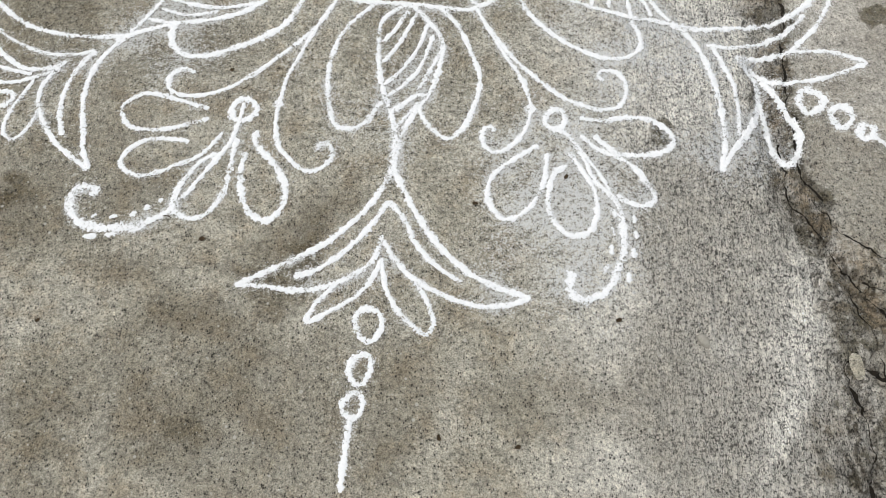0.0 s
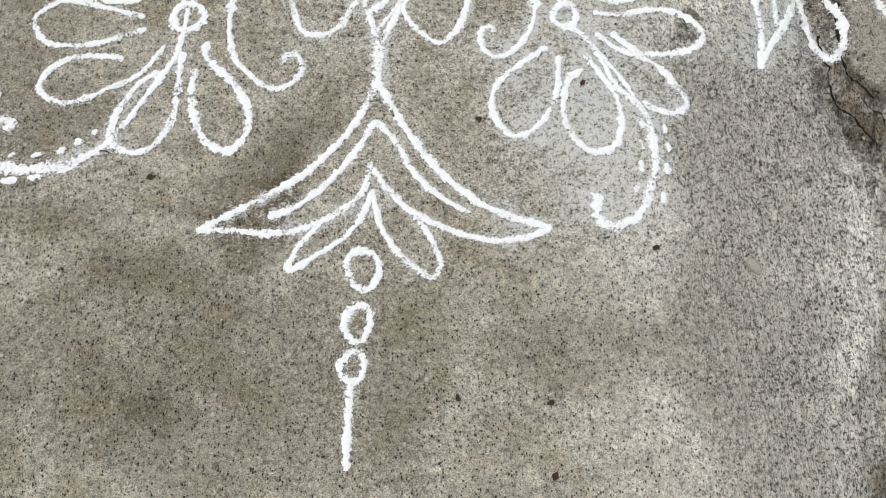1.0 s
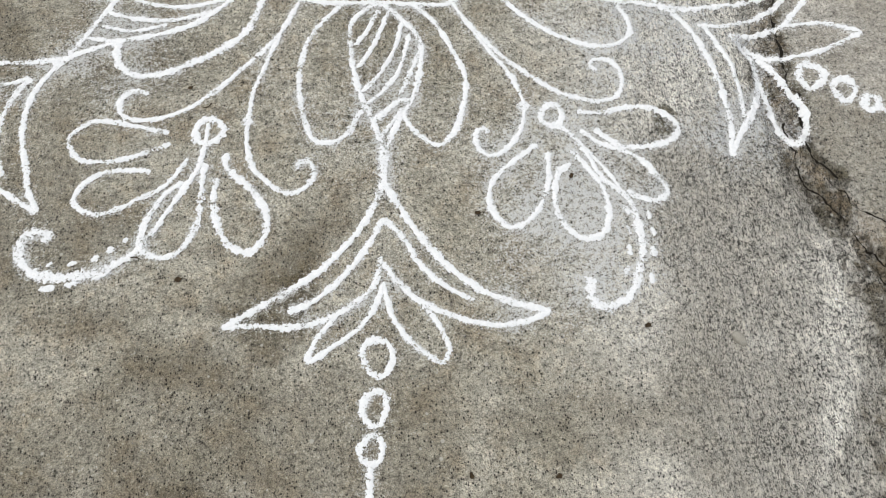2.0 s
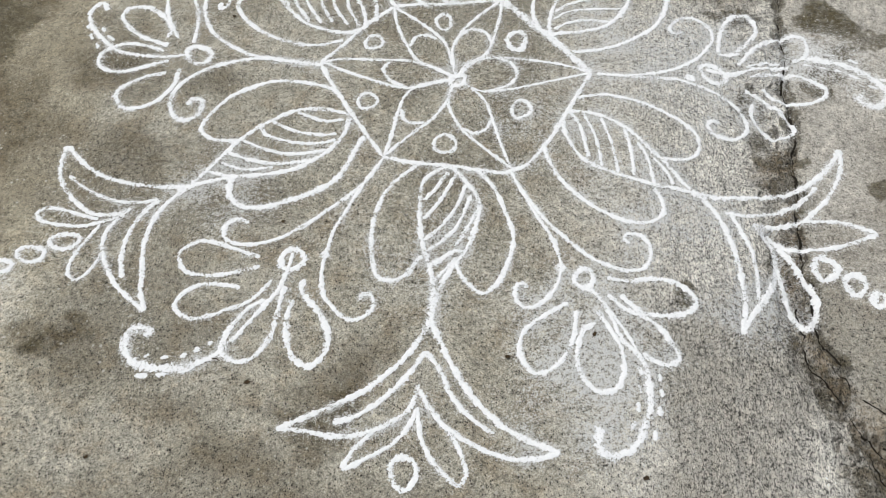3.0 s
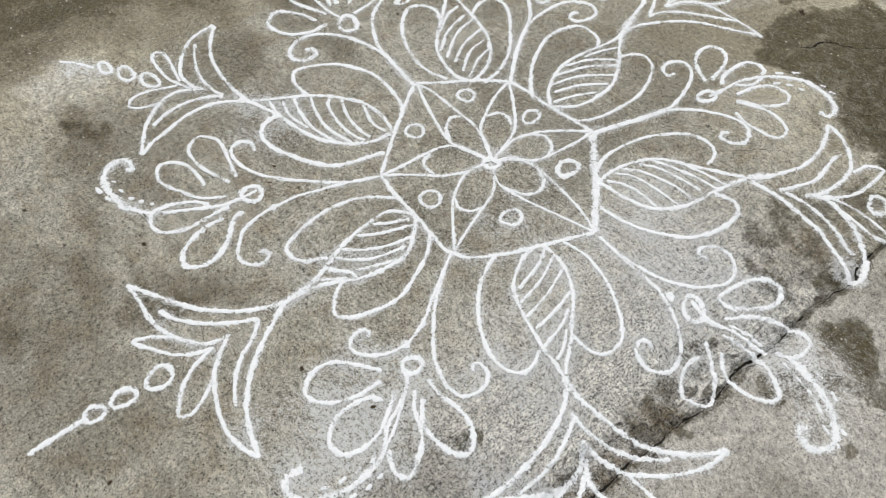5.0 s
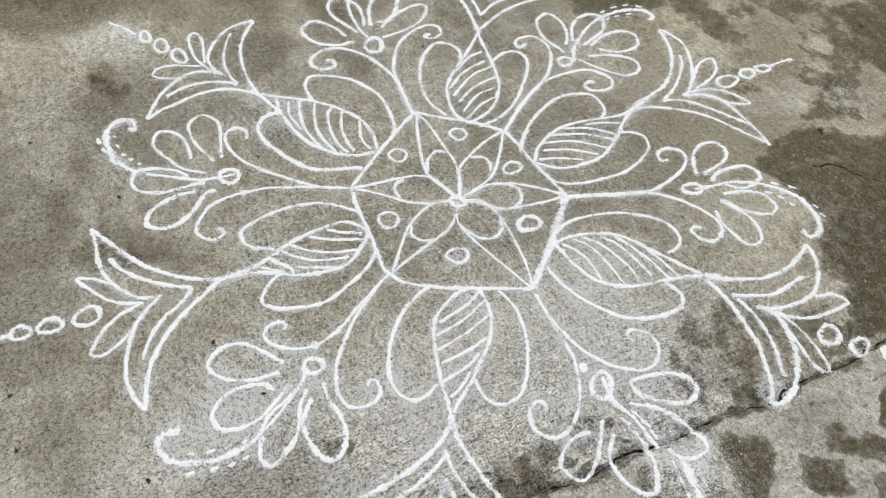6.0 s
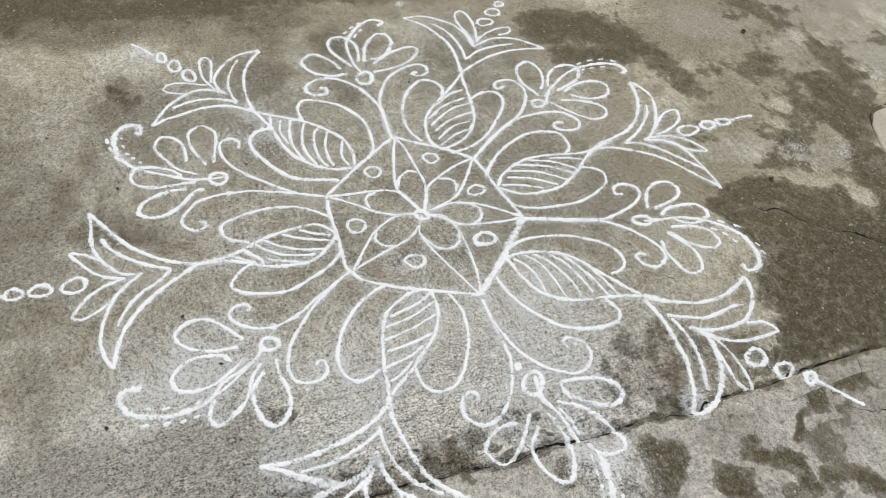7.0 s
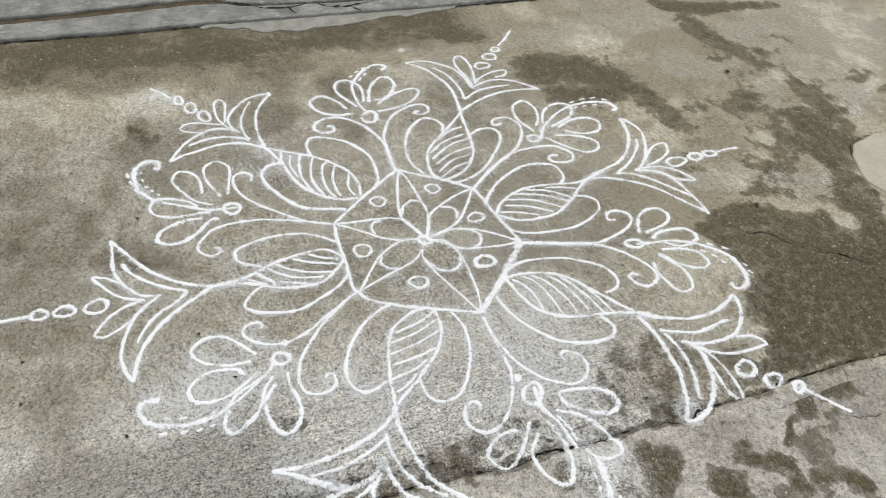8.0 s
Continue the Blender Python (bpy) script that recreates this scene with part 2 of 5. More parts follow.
def concrete_yard():
    m, n, l, p = material("weathered_concrete")
    at = n.new("ShaderNodeNewGeometry").outputs["Position"]
    wear = n.new("ShaderNodeSeparateColor")
    worn = attribute(n, "wear")
    l.new(worn.outputs["Color"], wear.inputs[0])
    open_grain = sum_of(n, l, "SUBTRACT", 1.0, worn.outputs["Alpha"])
    damp, pale, coarse = wear.outputs[0], wear.outputs[1], wear.outputs[2]
    dust = attribute(n, "dust").outputs["Fac"]
    stretch = n.new("ShaderNodeMapping")
    stretch.inputs["Scale"].default_value = (1.0, 0.7, 1.0)
    l.new(at, stretch.inputs["Vector"])
    cloud = noise_node(n, l, at, 7.0, 5.0, 0.65)
    grain = noise_node(n, l, at, 270.0, 3.0, 0.75)
    sand = noise_node(n, l, at, 560.0, 1.0, 0.7)
    grit = noise_node(n, l, at, 95.0, 6.0, 0.85)
    streak = noise_node(n, l, stretch.outputs[0], 245.0, 3.0, 0.6, 0.5)
    thin = noise_node(n, l, at, 17.0, 4.0, 0.65)
    streak = sum_of(n, l, "ADD", streak, sum_of(n, l, "MULTIPLY", sum_of(n, l, "SUBTRACT", thin, 0.5), 0.20))
    open_grain_fine = sum_of(n, l, "SUBTRACT", 1.0, sum_of(n, l, "MULTIPLY", coarse, 0.75))
    mid = noise_node(n, l, at, 30.0, 6.0, 0.78)
    rust = noise_node(n, l, at, 13.0, 5.0, 0.7)
    cells = n.new("ShaderNodeTexVoronoi")
    cells.inputs["Scale"].default_value = 115.0
    l.new(at, cells.inputs["Vector"])
    pick = n.new("ShaderNodeSeparateColor")
    l.new(cells.outputs["Color"], pick.inputs[0])
    flaky = attribute(n, "flaky").outputs["Fac"]
    pit = sum_of(n, l, "ADD", cells.outputs["Distance"], sum_of(n, l, "MULTIPLY", pick.outputs[0], 0.62))
    pit = sum_of(n, l, "ADD", pit, sum_of(n, l, "MULTIPLY", grain, 0.25))
    small = n.new("ShaderNodeTexVoronoi")
    small.inputs["Scale"].default_value = 300.0
    l.new(stretch.outputs[0], small.inputs["Vector"])
    chosen = n.new("ShaderNodeSeparateColor")
    l.new(small.outputs["Color"], chosen.inputs[0])
    pore = sum_of(n, l, "ADD", small.outputs["Distance"], sum_of(n, l, "MULTIPLY", chosen.outputs[0], 0.85))
    pore = sum_of(n, l, "ADD", pore, sum_of(n, l, "MULTIPLY", sum_of(n, l, "SUBTRACT", grit, 0.5), 0.6))
    pore = sum_of(n, l, "SUBTRACT", pore, sum_of(n, l, "MULTIPLY", coarse, 0.04))
    tone = blend(n, l, "MIX", ramp(n, l, cloud, [(0.32, 0.0), (0.68, 1.0)]), (0.40, 0.372, 0.297), (0.535, 0.507, 0.427))
    tone = blend(n, l, "MIX", ramp(n, l, rust, [(0.47, 0.0), (0.64, 0.7)]), tone, (0.33, 0.275, 0.195))
    tone = blend(n, l, "MIX", sum_of(n, l, "MULTIPLY", attribute(n, "warm").outputs["Fac"], 0.7), tone, (0.52, 0.47, 0.345))
    tone = blend(n, l, "MIX", sum_of(n, l, "MULTIPLY", pale, 0.75), tone, (0.655, 0.628, 0.54))
    tone = blend(n, l, "MIX", sum_of(n, l, "MULTIPLY", coarse, 0.88), tone, (0.83, 0.80, 0.735))
    tone = blend(n, l, "MIX", sum_of(n, l, "MULTIPLY", attribute(n, "slab").outputs["Fac"], 0.75), tone, (0.54, 0.515, 0.47))
    tone = blend(n, l, "MULTIPLY", sum_of(n, l, "MULTIPLY", worn.outputs["Alpha"], 0.9), tone, (0.76, 0.75, 0.73))
    uneven = sum_of(n, l, "MULTIPLY", damp, ramp(n, l, mid, [(0.36, 0.5), (0.56, 1.0)]), True)
    tone = blend(n, l, "MIX", uneven, tone, (0.125, 0.102, 0.062))
    edge = noise_node(n, l, at, 16.0, 9.0, 0.72)
    spot = noise_node(n, l, at, 5.0, 7.0, 0.75)
    ragged = sum_of(n, l, "ADD", sum_of(n, l, "MULTIPLY", edge, 1.5), sum_of(n, l, "MULTIPLY", spot, 0.6))
    soaked = sum_of(n, l, "ADD", attribute(n, "stain").outputs["Fac"], sum_of(n, l, "SUBTRACT", ragged, 1.05))
    film = sum_of(n, l, "MULTIPLY", ramp(n, l, soaked, [(0.30, 0.0), (0.40, 0.18), (0.435, 0.30), (0.465, 0.62), (0.52, 0.72), (0.64, 0.82), (0.85, 1.0)]), ramp(n, l, mid, [(0.38, 0.62), (0.52, 1.0)]), True)
    tone = blend(n, l, "MIX", film, tone, (0.096, 0.081, 0.046))
    shattered = attribute(n, "shatter").outputs["Fac"]
    tone = blend(n, l, "MULTIPLY", shattered, tone, ramp(n, l, noise_node(n, l, at, 34.0, 7.0, 0.7), [(0.36, 0.62), (0.46, 0.95), (0.56, 1.08), (0.68, 1.35)]))
    silt = sum_of(n, l, "MULTIPLY", attribute(n, "clay").outputs["Fac"], ramp(n, l, mid, [(0.42, 0.1), (0.58, 1.0)]))
    tone = blend(n, l, "MIX", sum_of(n, l, "MULTIPLY", silt, 0.8), tone, (0.25, 0.195, 0.13))
    # hollow shade, with some soil, painted dark onto the steep broken faces
    tone = blend(n, l, "MIX", sum_of(n, l, "MULTIPLY", attribute(n, "crevice_shade").outputs["Fac"], 0.75), tone, (0.06, 0.048, 0.032))
    tone = blend(n, l, "MULTIPLY", 1.0, tone, ramp(n, l, mid, [(0.36, 0.74), (0.64, 1.2)]))
    tone = blend(n, l, "MULTIPLY", sum_of(n, l, "ADD", sum_of(n, l, "MULTIPLY", open_grain, 0.35), 0.65), tone, ramp(n, l, grit, [(0.38, 0.40), (0.48, 0.95), (0.55, 1.05), (0.65, 1.24)]))
    tone = blend(n, l, "MULTIPLY", sum_of(n, l, "MULTIPLY", open_grain_fine, sum_of(n, l, "ADD", sum_of(n, l, "MULTIPLY", open_grain, 0.3), 0.7)), tone, ramp(n, l, grain, [(0.34, 0.42), (0.42, 0.90), (0.51, 1.02), (0.64, 1.22)]))
    crumb = noise_node(n, l, at, 52.0, 9.0, 0.92)
    tone = blend(n, l, "MULTIPLY", open_grain_fine, tone, ramp(n, l, crumb, [(0.36, 0.46), (0.45, 0.90), (0.55, 1.08), (0.64, 1.25)]))
    tone = blend(n, l, "MULTIPLY", open_grain_fine, tone, ramp(n, l, sand, [(0.34, 0.62), (0.47, 0.97), (0.64, 1.22)]))
    tone = blend(n, l, "MULTIPLY", sum_of(n, l, "ADD", sum_of(n, l, "MULTIPLY", open_grain, 0.6), 0.4), tone, ramp(n, l, pit, [(0.31, 0.14), (0.38, 1.0)]))
    tone = blend(n, l, "MULTIPLY", coarse, tone, ramp(n, l, streak, [(0.35, 0.18), (0.415, 0.5), (0.45, 1.0), (0.64, 1.06)]))
    tone = blend(n, l, "MULTIPLY", sum_of(n, l, "SUBTRACT", sum_of(n, l, "ADD", sum_of(n, l, "MULTIPLY", open_grain, 0.45), 0.5), sum_of(n, l, "MULTIPLY", flaky, 0.3)), tone, ramp(n, l, pore, [(0.34, 0.06), (0.42, 0.58), (0.46, 1.0), (0.85, 1.05), (1.0, 1.15)]))
    comb = n.new("ShaderNodeMapping")
    comb.inputs["Scale"].default_value = (1.0, 0.2, 1.0)
    comb.inputs["Rotation"].default_value = (0, 0, 0.12)
    l.new(at, comb.inputs["Vector"])
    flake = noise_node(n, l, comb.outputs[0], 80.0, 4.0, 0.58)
    # flake relief shaded in the colour: dark edge lines, each beside a lit one
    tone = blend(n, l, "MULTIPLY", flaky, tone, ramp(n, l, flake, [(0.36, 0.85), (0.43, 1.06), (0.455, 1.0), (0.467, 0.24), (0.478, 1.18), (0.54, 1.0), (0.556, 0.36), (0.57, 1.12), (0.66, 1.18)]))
    plates = noise_node(n, l, at, 15.0, 5.0, 0.5)
    terrace = ramp(n, l, plates, [(0.33, 0.0), (0.345, 0.22), (0.41, 0.26), (0.422, 0.5), (0.485, 0.54), (0.495, 0.76), (0.57, 0.8), (0.58, 1.0)])
    speck = sum_of(n, l, "ADD", sum_of(n, l, "MULTIPLY", sum_of(n, l, "ADD", grain, grit), 0.5), sum_of(n, l, "MULTIPLY", dust, 0.42))
    tone = blend(n, l, "MIX", ramp(n, l, speck, [(0.58, 0.0), (0.66, 0.85)]), tone, (0.74, 0.75, 0.75))
    fleck = sum_of(n, l, "ADD", cells.outputs["Distance"], sum_of(n, l, "MULTIPLY", pick.outputs[1], 8.5))
    tone = blend(n, l, "MIX", ramp(n, l, fleck, [(0.30, 0.8), (0.45, 0.0)]), tone, (0.58, 0.56, 0.50))
    l.new(tone, p.inputs["Base Color"])
    l.new(ramp(n, l, damp, [(0.0, 0.95), (1.0, 0.82)]), p.inputs["Roughness"])
    p.inputs["Specular IOR Level"].default_value = 0.3
    rough = sum_of(n, l, "ADD", sum_of(n, l, "MULTIPLY", grain, open_grain), sum_of(n, l, "MULTIPLY", sum_of(n, l, "MULTIPLY", streak, 0.35), coarse))
    rough = sum_of(n, l, "ADD", rough, sum_of(n, l, "MULTIPLY", sum_of(n, l, "MULTIPLY", flake, 4.0), flaky))
    rough = sum_of(n, l, "ADD", rough, sum_of(n, l, "MULTIPLY", sum_of(n, l, "MULTIPLY", terrace, 1.6), shattered))
    relief(n, l, p, rough, 1.0, 0.006)
    return m


def plain_stone(name, low, high, scale, rough=0.9, bump=0.4):
    m, n, l, p = material(name)
    at = n.new("ShaderNodeNewGeometry").outputs["Position"]
    big, fine = noise_node(n, l, at, scale, 5.0, 0.65), noise_node(n, l, at, scale * 28, 3.0, 0.7)
    tone = blend(n, l, "MIX", ramp(n, l, big, [(0.3, 0.0), (0.7, 1.0)]), low, high)
    tone = blend(n, l, "MULTIPLY", 1.0, tone, ramp(n, l, fine, [(0.3, 0.7), (0.5, 1.0), (0.7, 1.2)]))
    l.new(tone, p.inputs["Base Color"])
    p.inputs["Roughness"].default_value = rough
    p.inputs["Specular IOR Level"].default_value = 0.3
    relief(n, l, p, fine, bump, 0.002)
    return m


def kerb_stone():
    """Old grey kerb: blotched, scratched and dusty."""
    m, n, l, p = material("grey_kerb_concrete")
    at = n.new("ShaderNodeNewGeometry").outputs["Position"]
    along = n.new("ShaderNodeMapping")
    along.inputs["Scale"].default_value = (1.0, 0.5, 1.0)
    l.new(at, along.inputs["Vector"])
    blotch, worn = noise_node(n, l, at, 11.0, 7.0, 0.7), noise_node(n, l, along.outputs[0], 30.0, 7.0, 0.75)
    fine = noise_node(n, l, at, 260.0, 3.0, 0.7)
    tone = blend(n, l, "MIX", ramp(n, l, blotch, [(0.36, 0.0), (0.64, 1.0)]), (0.155, 0.157, 0.146), (0.285, 0.284, 0.262))
    tone = blend(n, l, "MIX", ramp(n, l, worn, [(0.54, 0.0), (0.64, 0.75)]), tone, (0.40, 0.395, 0.36))
    tone = blend(n, l, "MIX", ramp(n, l, worn, [(0.34, 0.7), (0.44, 0.0)]), tone, (0.10, 0.098, 0.085))
    tone = blend(n, l, "MULTIPLY", 1.0, tone, ramp(n, l, fine, [(0.34, 0.6), (0.5, 1.0), (0.66, 1.25)]))
    l.new(tone, p.inputs["Base Color"])
    p.inputs["Roughness"].default_value = 0.9
    relief(n, l, p, sum_of(n, l, "ADD", fine, worn), 0.6, 0.003)
    return m


def powder():
    m, n, l, p = material("chalk_powder")
    at = n.new("ShaderNodeNewGeometry").outputs["Position"]
    fine, lump = noise_node(n, l, at, 230.0, 3.0, 0.7), noise_node(n, l, at, 130.0, 3.0, 0.7)
    l.new(blend(n, l, "MIX", ramp(n, l, lump, [(0.3, 0.0), (0.65, 1.0)]), (0.79, 0.805, 0.82), (0.885, 0.892, 0.90)), p.inputs["Base Color"])
    p.inputs["Roughness"].default_value = 1.0
    p.inputs["Specular IOR Level"].default_value = 0.1
    relief(n, l, p, fine, 0.5, 0.002)
    cover = attribute(n, "cover").outputs["Fac"]
    thick = sum_of(n, l, "ADD", sum_of(n, l, "MULTIPLY", fine, 2.4), sum_of(n, l, "MULTIPLY", cover, 0.82))
    thick = sum_of(n, l, "ADD", thick, sum_of(n, l, "MULTIPLY", lump, 0.62))
    l.new(ramp(n, l, sum_of(n, l, "MULTIPLY", thick, 0.4), [(0.764, 0.0), (0.778, 1.0)]), p.inputs["Alpha"])
    return m


YARD = concrete_yard()
POWDER = powder()
GRAIN = plain_stone("loose_powder", (0.74, 0.74, 0.74), (0.85, 0.85, 0.845), 40, 1.0, 0.1)
KERB = kerb_stone()
MORTAR = plain_stone("mortar_skim", (0.20, 0.198, 0.178), (0.36, 0.35, 0.305), 14)
SOIL_AND_SHADE = plain_stone("dark_soil_and_shade", (0.010, 0.008, 0.006), (0.030, 0.024, 0.017), 60, 1.0, 0.8)
SILT = plain_stone("wet_silt", (0.045, 0.034, 0.02), (0.12, 0.088, 0.05), 14, 0.7, 0.6)
STONE = plain_stone("river_stone", (0.30, 0.28, 0.24), (0.42, 0.40, 0.35), 60, 0.8, 0.2)
CEMENT = plain_stone("beige_cement", (0.40, 0.372, 0.30), (0.48, 0.45, 0.37), 7, 0.9, 0.3)
LEAF = plain_stone("dry_leaf", (0.03, 0.02, 0.012), (0.09, 0.06, 0.03), 150, 0.85, 0.3)


# ---- ground: one sheet, fine in the middle, out to the horizon ----
def spread(lo, hi, step, fine_lo, fine_hi, fine):
    """Even steps from lo to hi, finer ones in a stretch of it, then ever longer ones far out."""
    mid = [*np.arange(lo, fine_lo, step), *np.arange(fine_lo, fine_hi, fine), *np.arange(fine_hi, hi + step / 2, step)]
    left, right, s = [], [], step
    a, b = mid[0], mid[-1]
    while b < 600:
        s *= 1.18
        a, b = a - s, b + s
        left.append(a)
        right.append(b)
    return np.array(left[::-1] + mid + right)


GX, GY = spread(-1.5, 1.26, 0.005, 0.5, 0.98, 0.0025), spread(-1.36, 2.3, 0.006, -1.3, -0.1, 0.003)
PX, PY = (g.ravel() for g in np.meshgrid(GX, GY))
near_by = smooth(6.0, 3.0, np.hypot(PX, PY))
PZ = height(PX, PY) * near_by
nx, ny = len(GX), len(GY)
corner = (np.arange(ny - 1)[:, None] * nx + np.arange(nx - 1)[None, :]).ravel()
quads = np.stack([corner, corner + 1, corner + nx + 1, corner + nx], 1)
# steepness of the relief, where shade and soil are put into the colour
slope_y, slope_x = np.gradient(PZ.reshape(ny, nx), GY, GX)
crevice_shade = smooth(0.45, 1.3, np.hypot(slope_x, slope_y)).ravel() * near_by
ground_mesh = bpy.data.meshes.new("ground")
ground_mesh.vertices.add(nx * ny)
ground_mesh.vertices.foreach_set("co", np.stack([PX, PY, PZ], 1).astype(np.float32).ravel())
ground_mesh.loops.add(quads.size)
ground_mesh.loops.foreach_set("vertex_index", quads.astype(np.int32).ravel())
ground_mesh.polygons.add(len(quads))
ground_mesh.polygons.foreach_set("loop_start", np.arange(0, quads.size, 4, dtype=np.int32))
ground_mesh.update(calc_edges=True)
ground_mesh.polygons.foreach_set("use_smooth", np.ones(len(quads), dtype=bool))
east = east_of_crack(PX, PY)
pale = np.maximum(blotches(PX, PY, PALE, 4), 0.5 * smooth(0.55, 0.75, fbm(PX, PY, 3.5, 5, 15)))
near_by = smooth(3.6, 2.3, np.hypot(PX, PY - 0.9))
slab_east = smooth(0.0, 0.05, east) * smooth(-0.68, -0.45, PY)
beside_kerb = smooth(1.0, 0.55, PY) * smooth(0.34, 0.06, PX + 1.27 - 0.1 * PY + 0.35 * (fbm(PX, PY, 5, 5, 61) - 0.5))
# soft stains
damp = 1.05 * blotches(PX, PY, HAZY, 2, 0.7, 0.8)
damp = np.clip(np.maximum(damp, 0.95 * beside_kerb) * (0.7 + 0.75 * fbm(PX, PY, 9, 5, 8)), 0, 1)
damp = np.maximum(damp, 0.5 * smooth(0.5, 0.68, fbm(PX, PY, 2.6, 6, 12)))
damp = np.maximum(damp, 0.55 * smooth(0.42, 0.58, fbm(PX, PY, 4.2, 6, 71)) * smooth(0.55, 0.9, PY) * smooth(0.02, -0.04, east))
damp = np.maximum(damp, 0.45 * smooth(0.44, 0.60, fbm(PX, PY, 5.5, 6, 72)) * smooth(0.3, 0.0, PX) * smooth(-0.6, -0.2, PY))
# stains with a sharp rim
stain = smears(PX, PY, SOAKED, 1)
north = smooth(0.7, 1.0, PY) * smooth(-1.0, -0.6, PX) * smooth(0.04, -0.02, east)
stain = np.maximum(stain, north * (0.27 + 2.0 * (fbm(PX, PY, 7, 5, 44) - 0.5)))
peeled = slab_east * smooth(1.6, 1.3, PX) * smooth(0.95, 0.8, PY) * (0.30 + 7.0 * (fbm(PX, PY * 0.8, 8, 4, 63) - 0.64))
stain = np.maximum(stain, np.minimum(peeled, 0.56))
stain = stain - 0.4 * pale * (1 - slab_east)
stain = np.where((east + 0.008 * (fbm(PX, PY, 28, 3, 3) - 0.5) > 0.002) & (PY > 0.5) & (PX < 0.9), stain * 0.3, stain)
stain = np.maximum(stain, 0.52 * scabs(PX, PY))
stain = np.maximum(stain, 0.5 * broken(PX, PY) * smooth(0.46, 0.62, fbm(PX, PY, 11, 5, 55)))
stain = np.maximum(stain, 0.46 * smooth(0.03, 0.005, to_line(PX, PY, GROOVE) + 0.06 * (fbm(PX, PY, 25, 4, 17) - 0.5)))
stain = np.maximum(stain, 0.55 * smooth(0.03, 0.005, to_line(PX, PY, SLAB_CRACK) + 0.04 * (fbm(PX, PY, 25, 4, 18) - 0.5)))
rim = PX - np.interp(PY, [-1.4, -1.2, -1.0, -0.85, -0.7, -0.5], [0.61, 0.65, 0.70, 0.74, 0.755, 0.78])
rubble = smooth(-0.015, 0.025, rim + 0.14 * (fbm(PX, PY, 8, 5, 74) - 0.5)) * smooth(-0.70, -0.88, PY) * smooth(1.7, 1.35, PX)
damp = np.maximum(damp, rubble * (0.45 + 0.5 * smooth(0.42, 0.58, fbm(PX, PY, 8, 5, 75))))
shatter = np.maximum(broken(PX, PY), np.maximum(rubble, 0.6 * smooth(-0.3, -0.12, east) * smooth(0.0, -0.05, east) * smooth(-0.35, -0.6, PY)))
shatter = np.maximum(shatter, 0.45 * slab_east * smooth(0.95, 0.75, PY) * smooth(0.36, 0.52, fbm(PX, PY, 5, 4, 77)))
shatter = np.maximum(shatter, 0.4 * smooth(-0.26, -0.10, east) * smooth(0.01, -0.01, east) * smooth(0.6, 0.4, PY))
stain = np.maximum(stain, beside_kerb * (0.30 + 2.8 * (fbm(PX, PY, 6, 4, 78) - 0.5)))
stain = np.clip(stain, -0.3, 1.1) * near_by
far_off = 1 - near_by
warm = 0.4 * far_off + near_by * np.clip(smooth(0.45, 0.95, PY) * (1 - slab_east) + 0.95 * smooth(-0.7, -1.05, PX), 0, 1)
slab_east = slab_east * near_by
trowelled = 0.6 * far_off + near_by * np.clip(0.65 * warm + 0.55 * slab_east, 0, 0.65)
trowelled = trowelled * (1 - 0.7 * smooth(0.35, 0.55, PX) * smooth(0.55, 0.85, PY) * smooth(0.02, -0.02, east))
clay = np.clip(smears(PX, PY, CLAY, 81) + 0.35 * rubble * smooth(0.5, 0.65, fbm(PX, PY, 9, 4, 83)), 0, 1)
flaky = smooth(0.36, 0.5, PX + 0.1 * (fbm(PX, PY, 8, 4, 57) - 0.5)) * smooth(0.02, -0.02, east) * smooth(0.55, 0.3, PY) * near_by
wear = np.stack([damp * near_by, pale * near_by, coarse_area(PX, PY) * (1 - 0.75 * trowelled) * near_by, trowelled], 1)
for layer, field in (("warm", warm), ("flaky", flaky), ("stain", stain), ("slab", slab_east), ("shatter", shatter), ("clay", clay), ("crevice_shade", crevice_shade)):
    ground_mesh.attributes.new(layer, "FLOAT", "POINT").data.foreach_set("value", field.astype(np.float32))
ground_mesh.attributes.new("wear", "FLOAT_COLOR", "POINT").data.foreach_set("color", wear.astype(np.float32).ravel())
ground_mesh.materials.append(YARD)
ground = tagged(new("ground", ground_mesh), "weathered grey-brown concrete yard, stained, cracked and worn open", "ground", kind="structure")


# ---- helpers for things ----
def mesh_object(name, verts, faces, mat, parent=None, label="", flat=False):
    me = bpy.data.meshes.new(name)
    me.from_pydata(verts, [], faces)
    me.update()
    if not flat:
        me.polygons.foreach_set("use_smooth", [True] * len(me.polygons))
    me.materials.append(mat)
    ob = new(name, me)
    ob.parent = parent
    return tagged(ob, label)


def spline(knots, step=0.0016, closed=False):
    """A smooth curve through knots, in even small steps."""
    k = np.array(knots, float)
    k = np.vstack([k[-1], k, k[0], k[1]]) if closed else np.vstack([2 * k[0] - k[1], k, 2 * k[-1] - k[-2]])
    pieces = []
    for p0, p1, p2, p3 in zip(k, k[1:], k[2:], k[3:]):
        t = np.linspace(0, 1, 24, endpoint=False)[:, None]
        pieces.append(0.5 * (2 * p1 + (p2 - p0) * t + (2 * p0 - 5 * p1 + 4 * p2 - p3) * t ** 2 + (3 * p1 - p0 - 3 * p2 + p3) * t ** 3))
    c = np.vstack(pieces + [k[-2][None]])
    run = np.concatenate([[0], np.cumsum(np.hypot(*np.diff(c, axis=0).T))])
    at = np.linspace(0, run[-1], max(4, int(run[-1] / step)))
    return np.stack([np.interp(at, run, c[:, 0]), np.interp(at, run, c[:, 1])], 1)


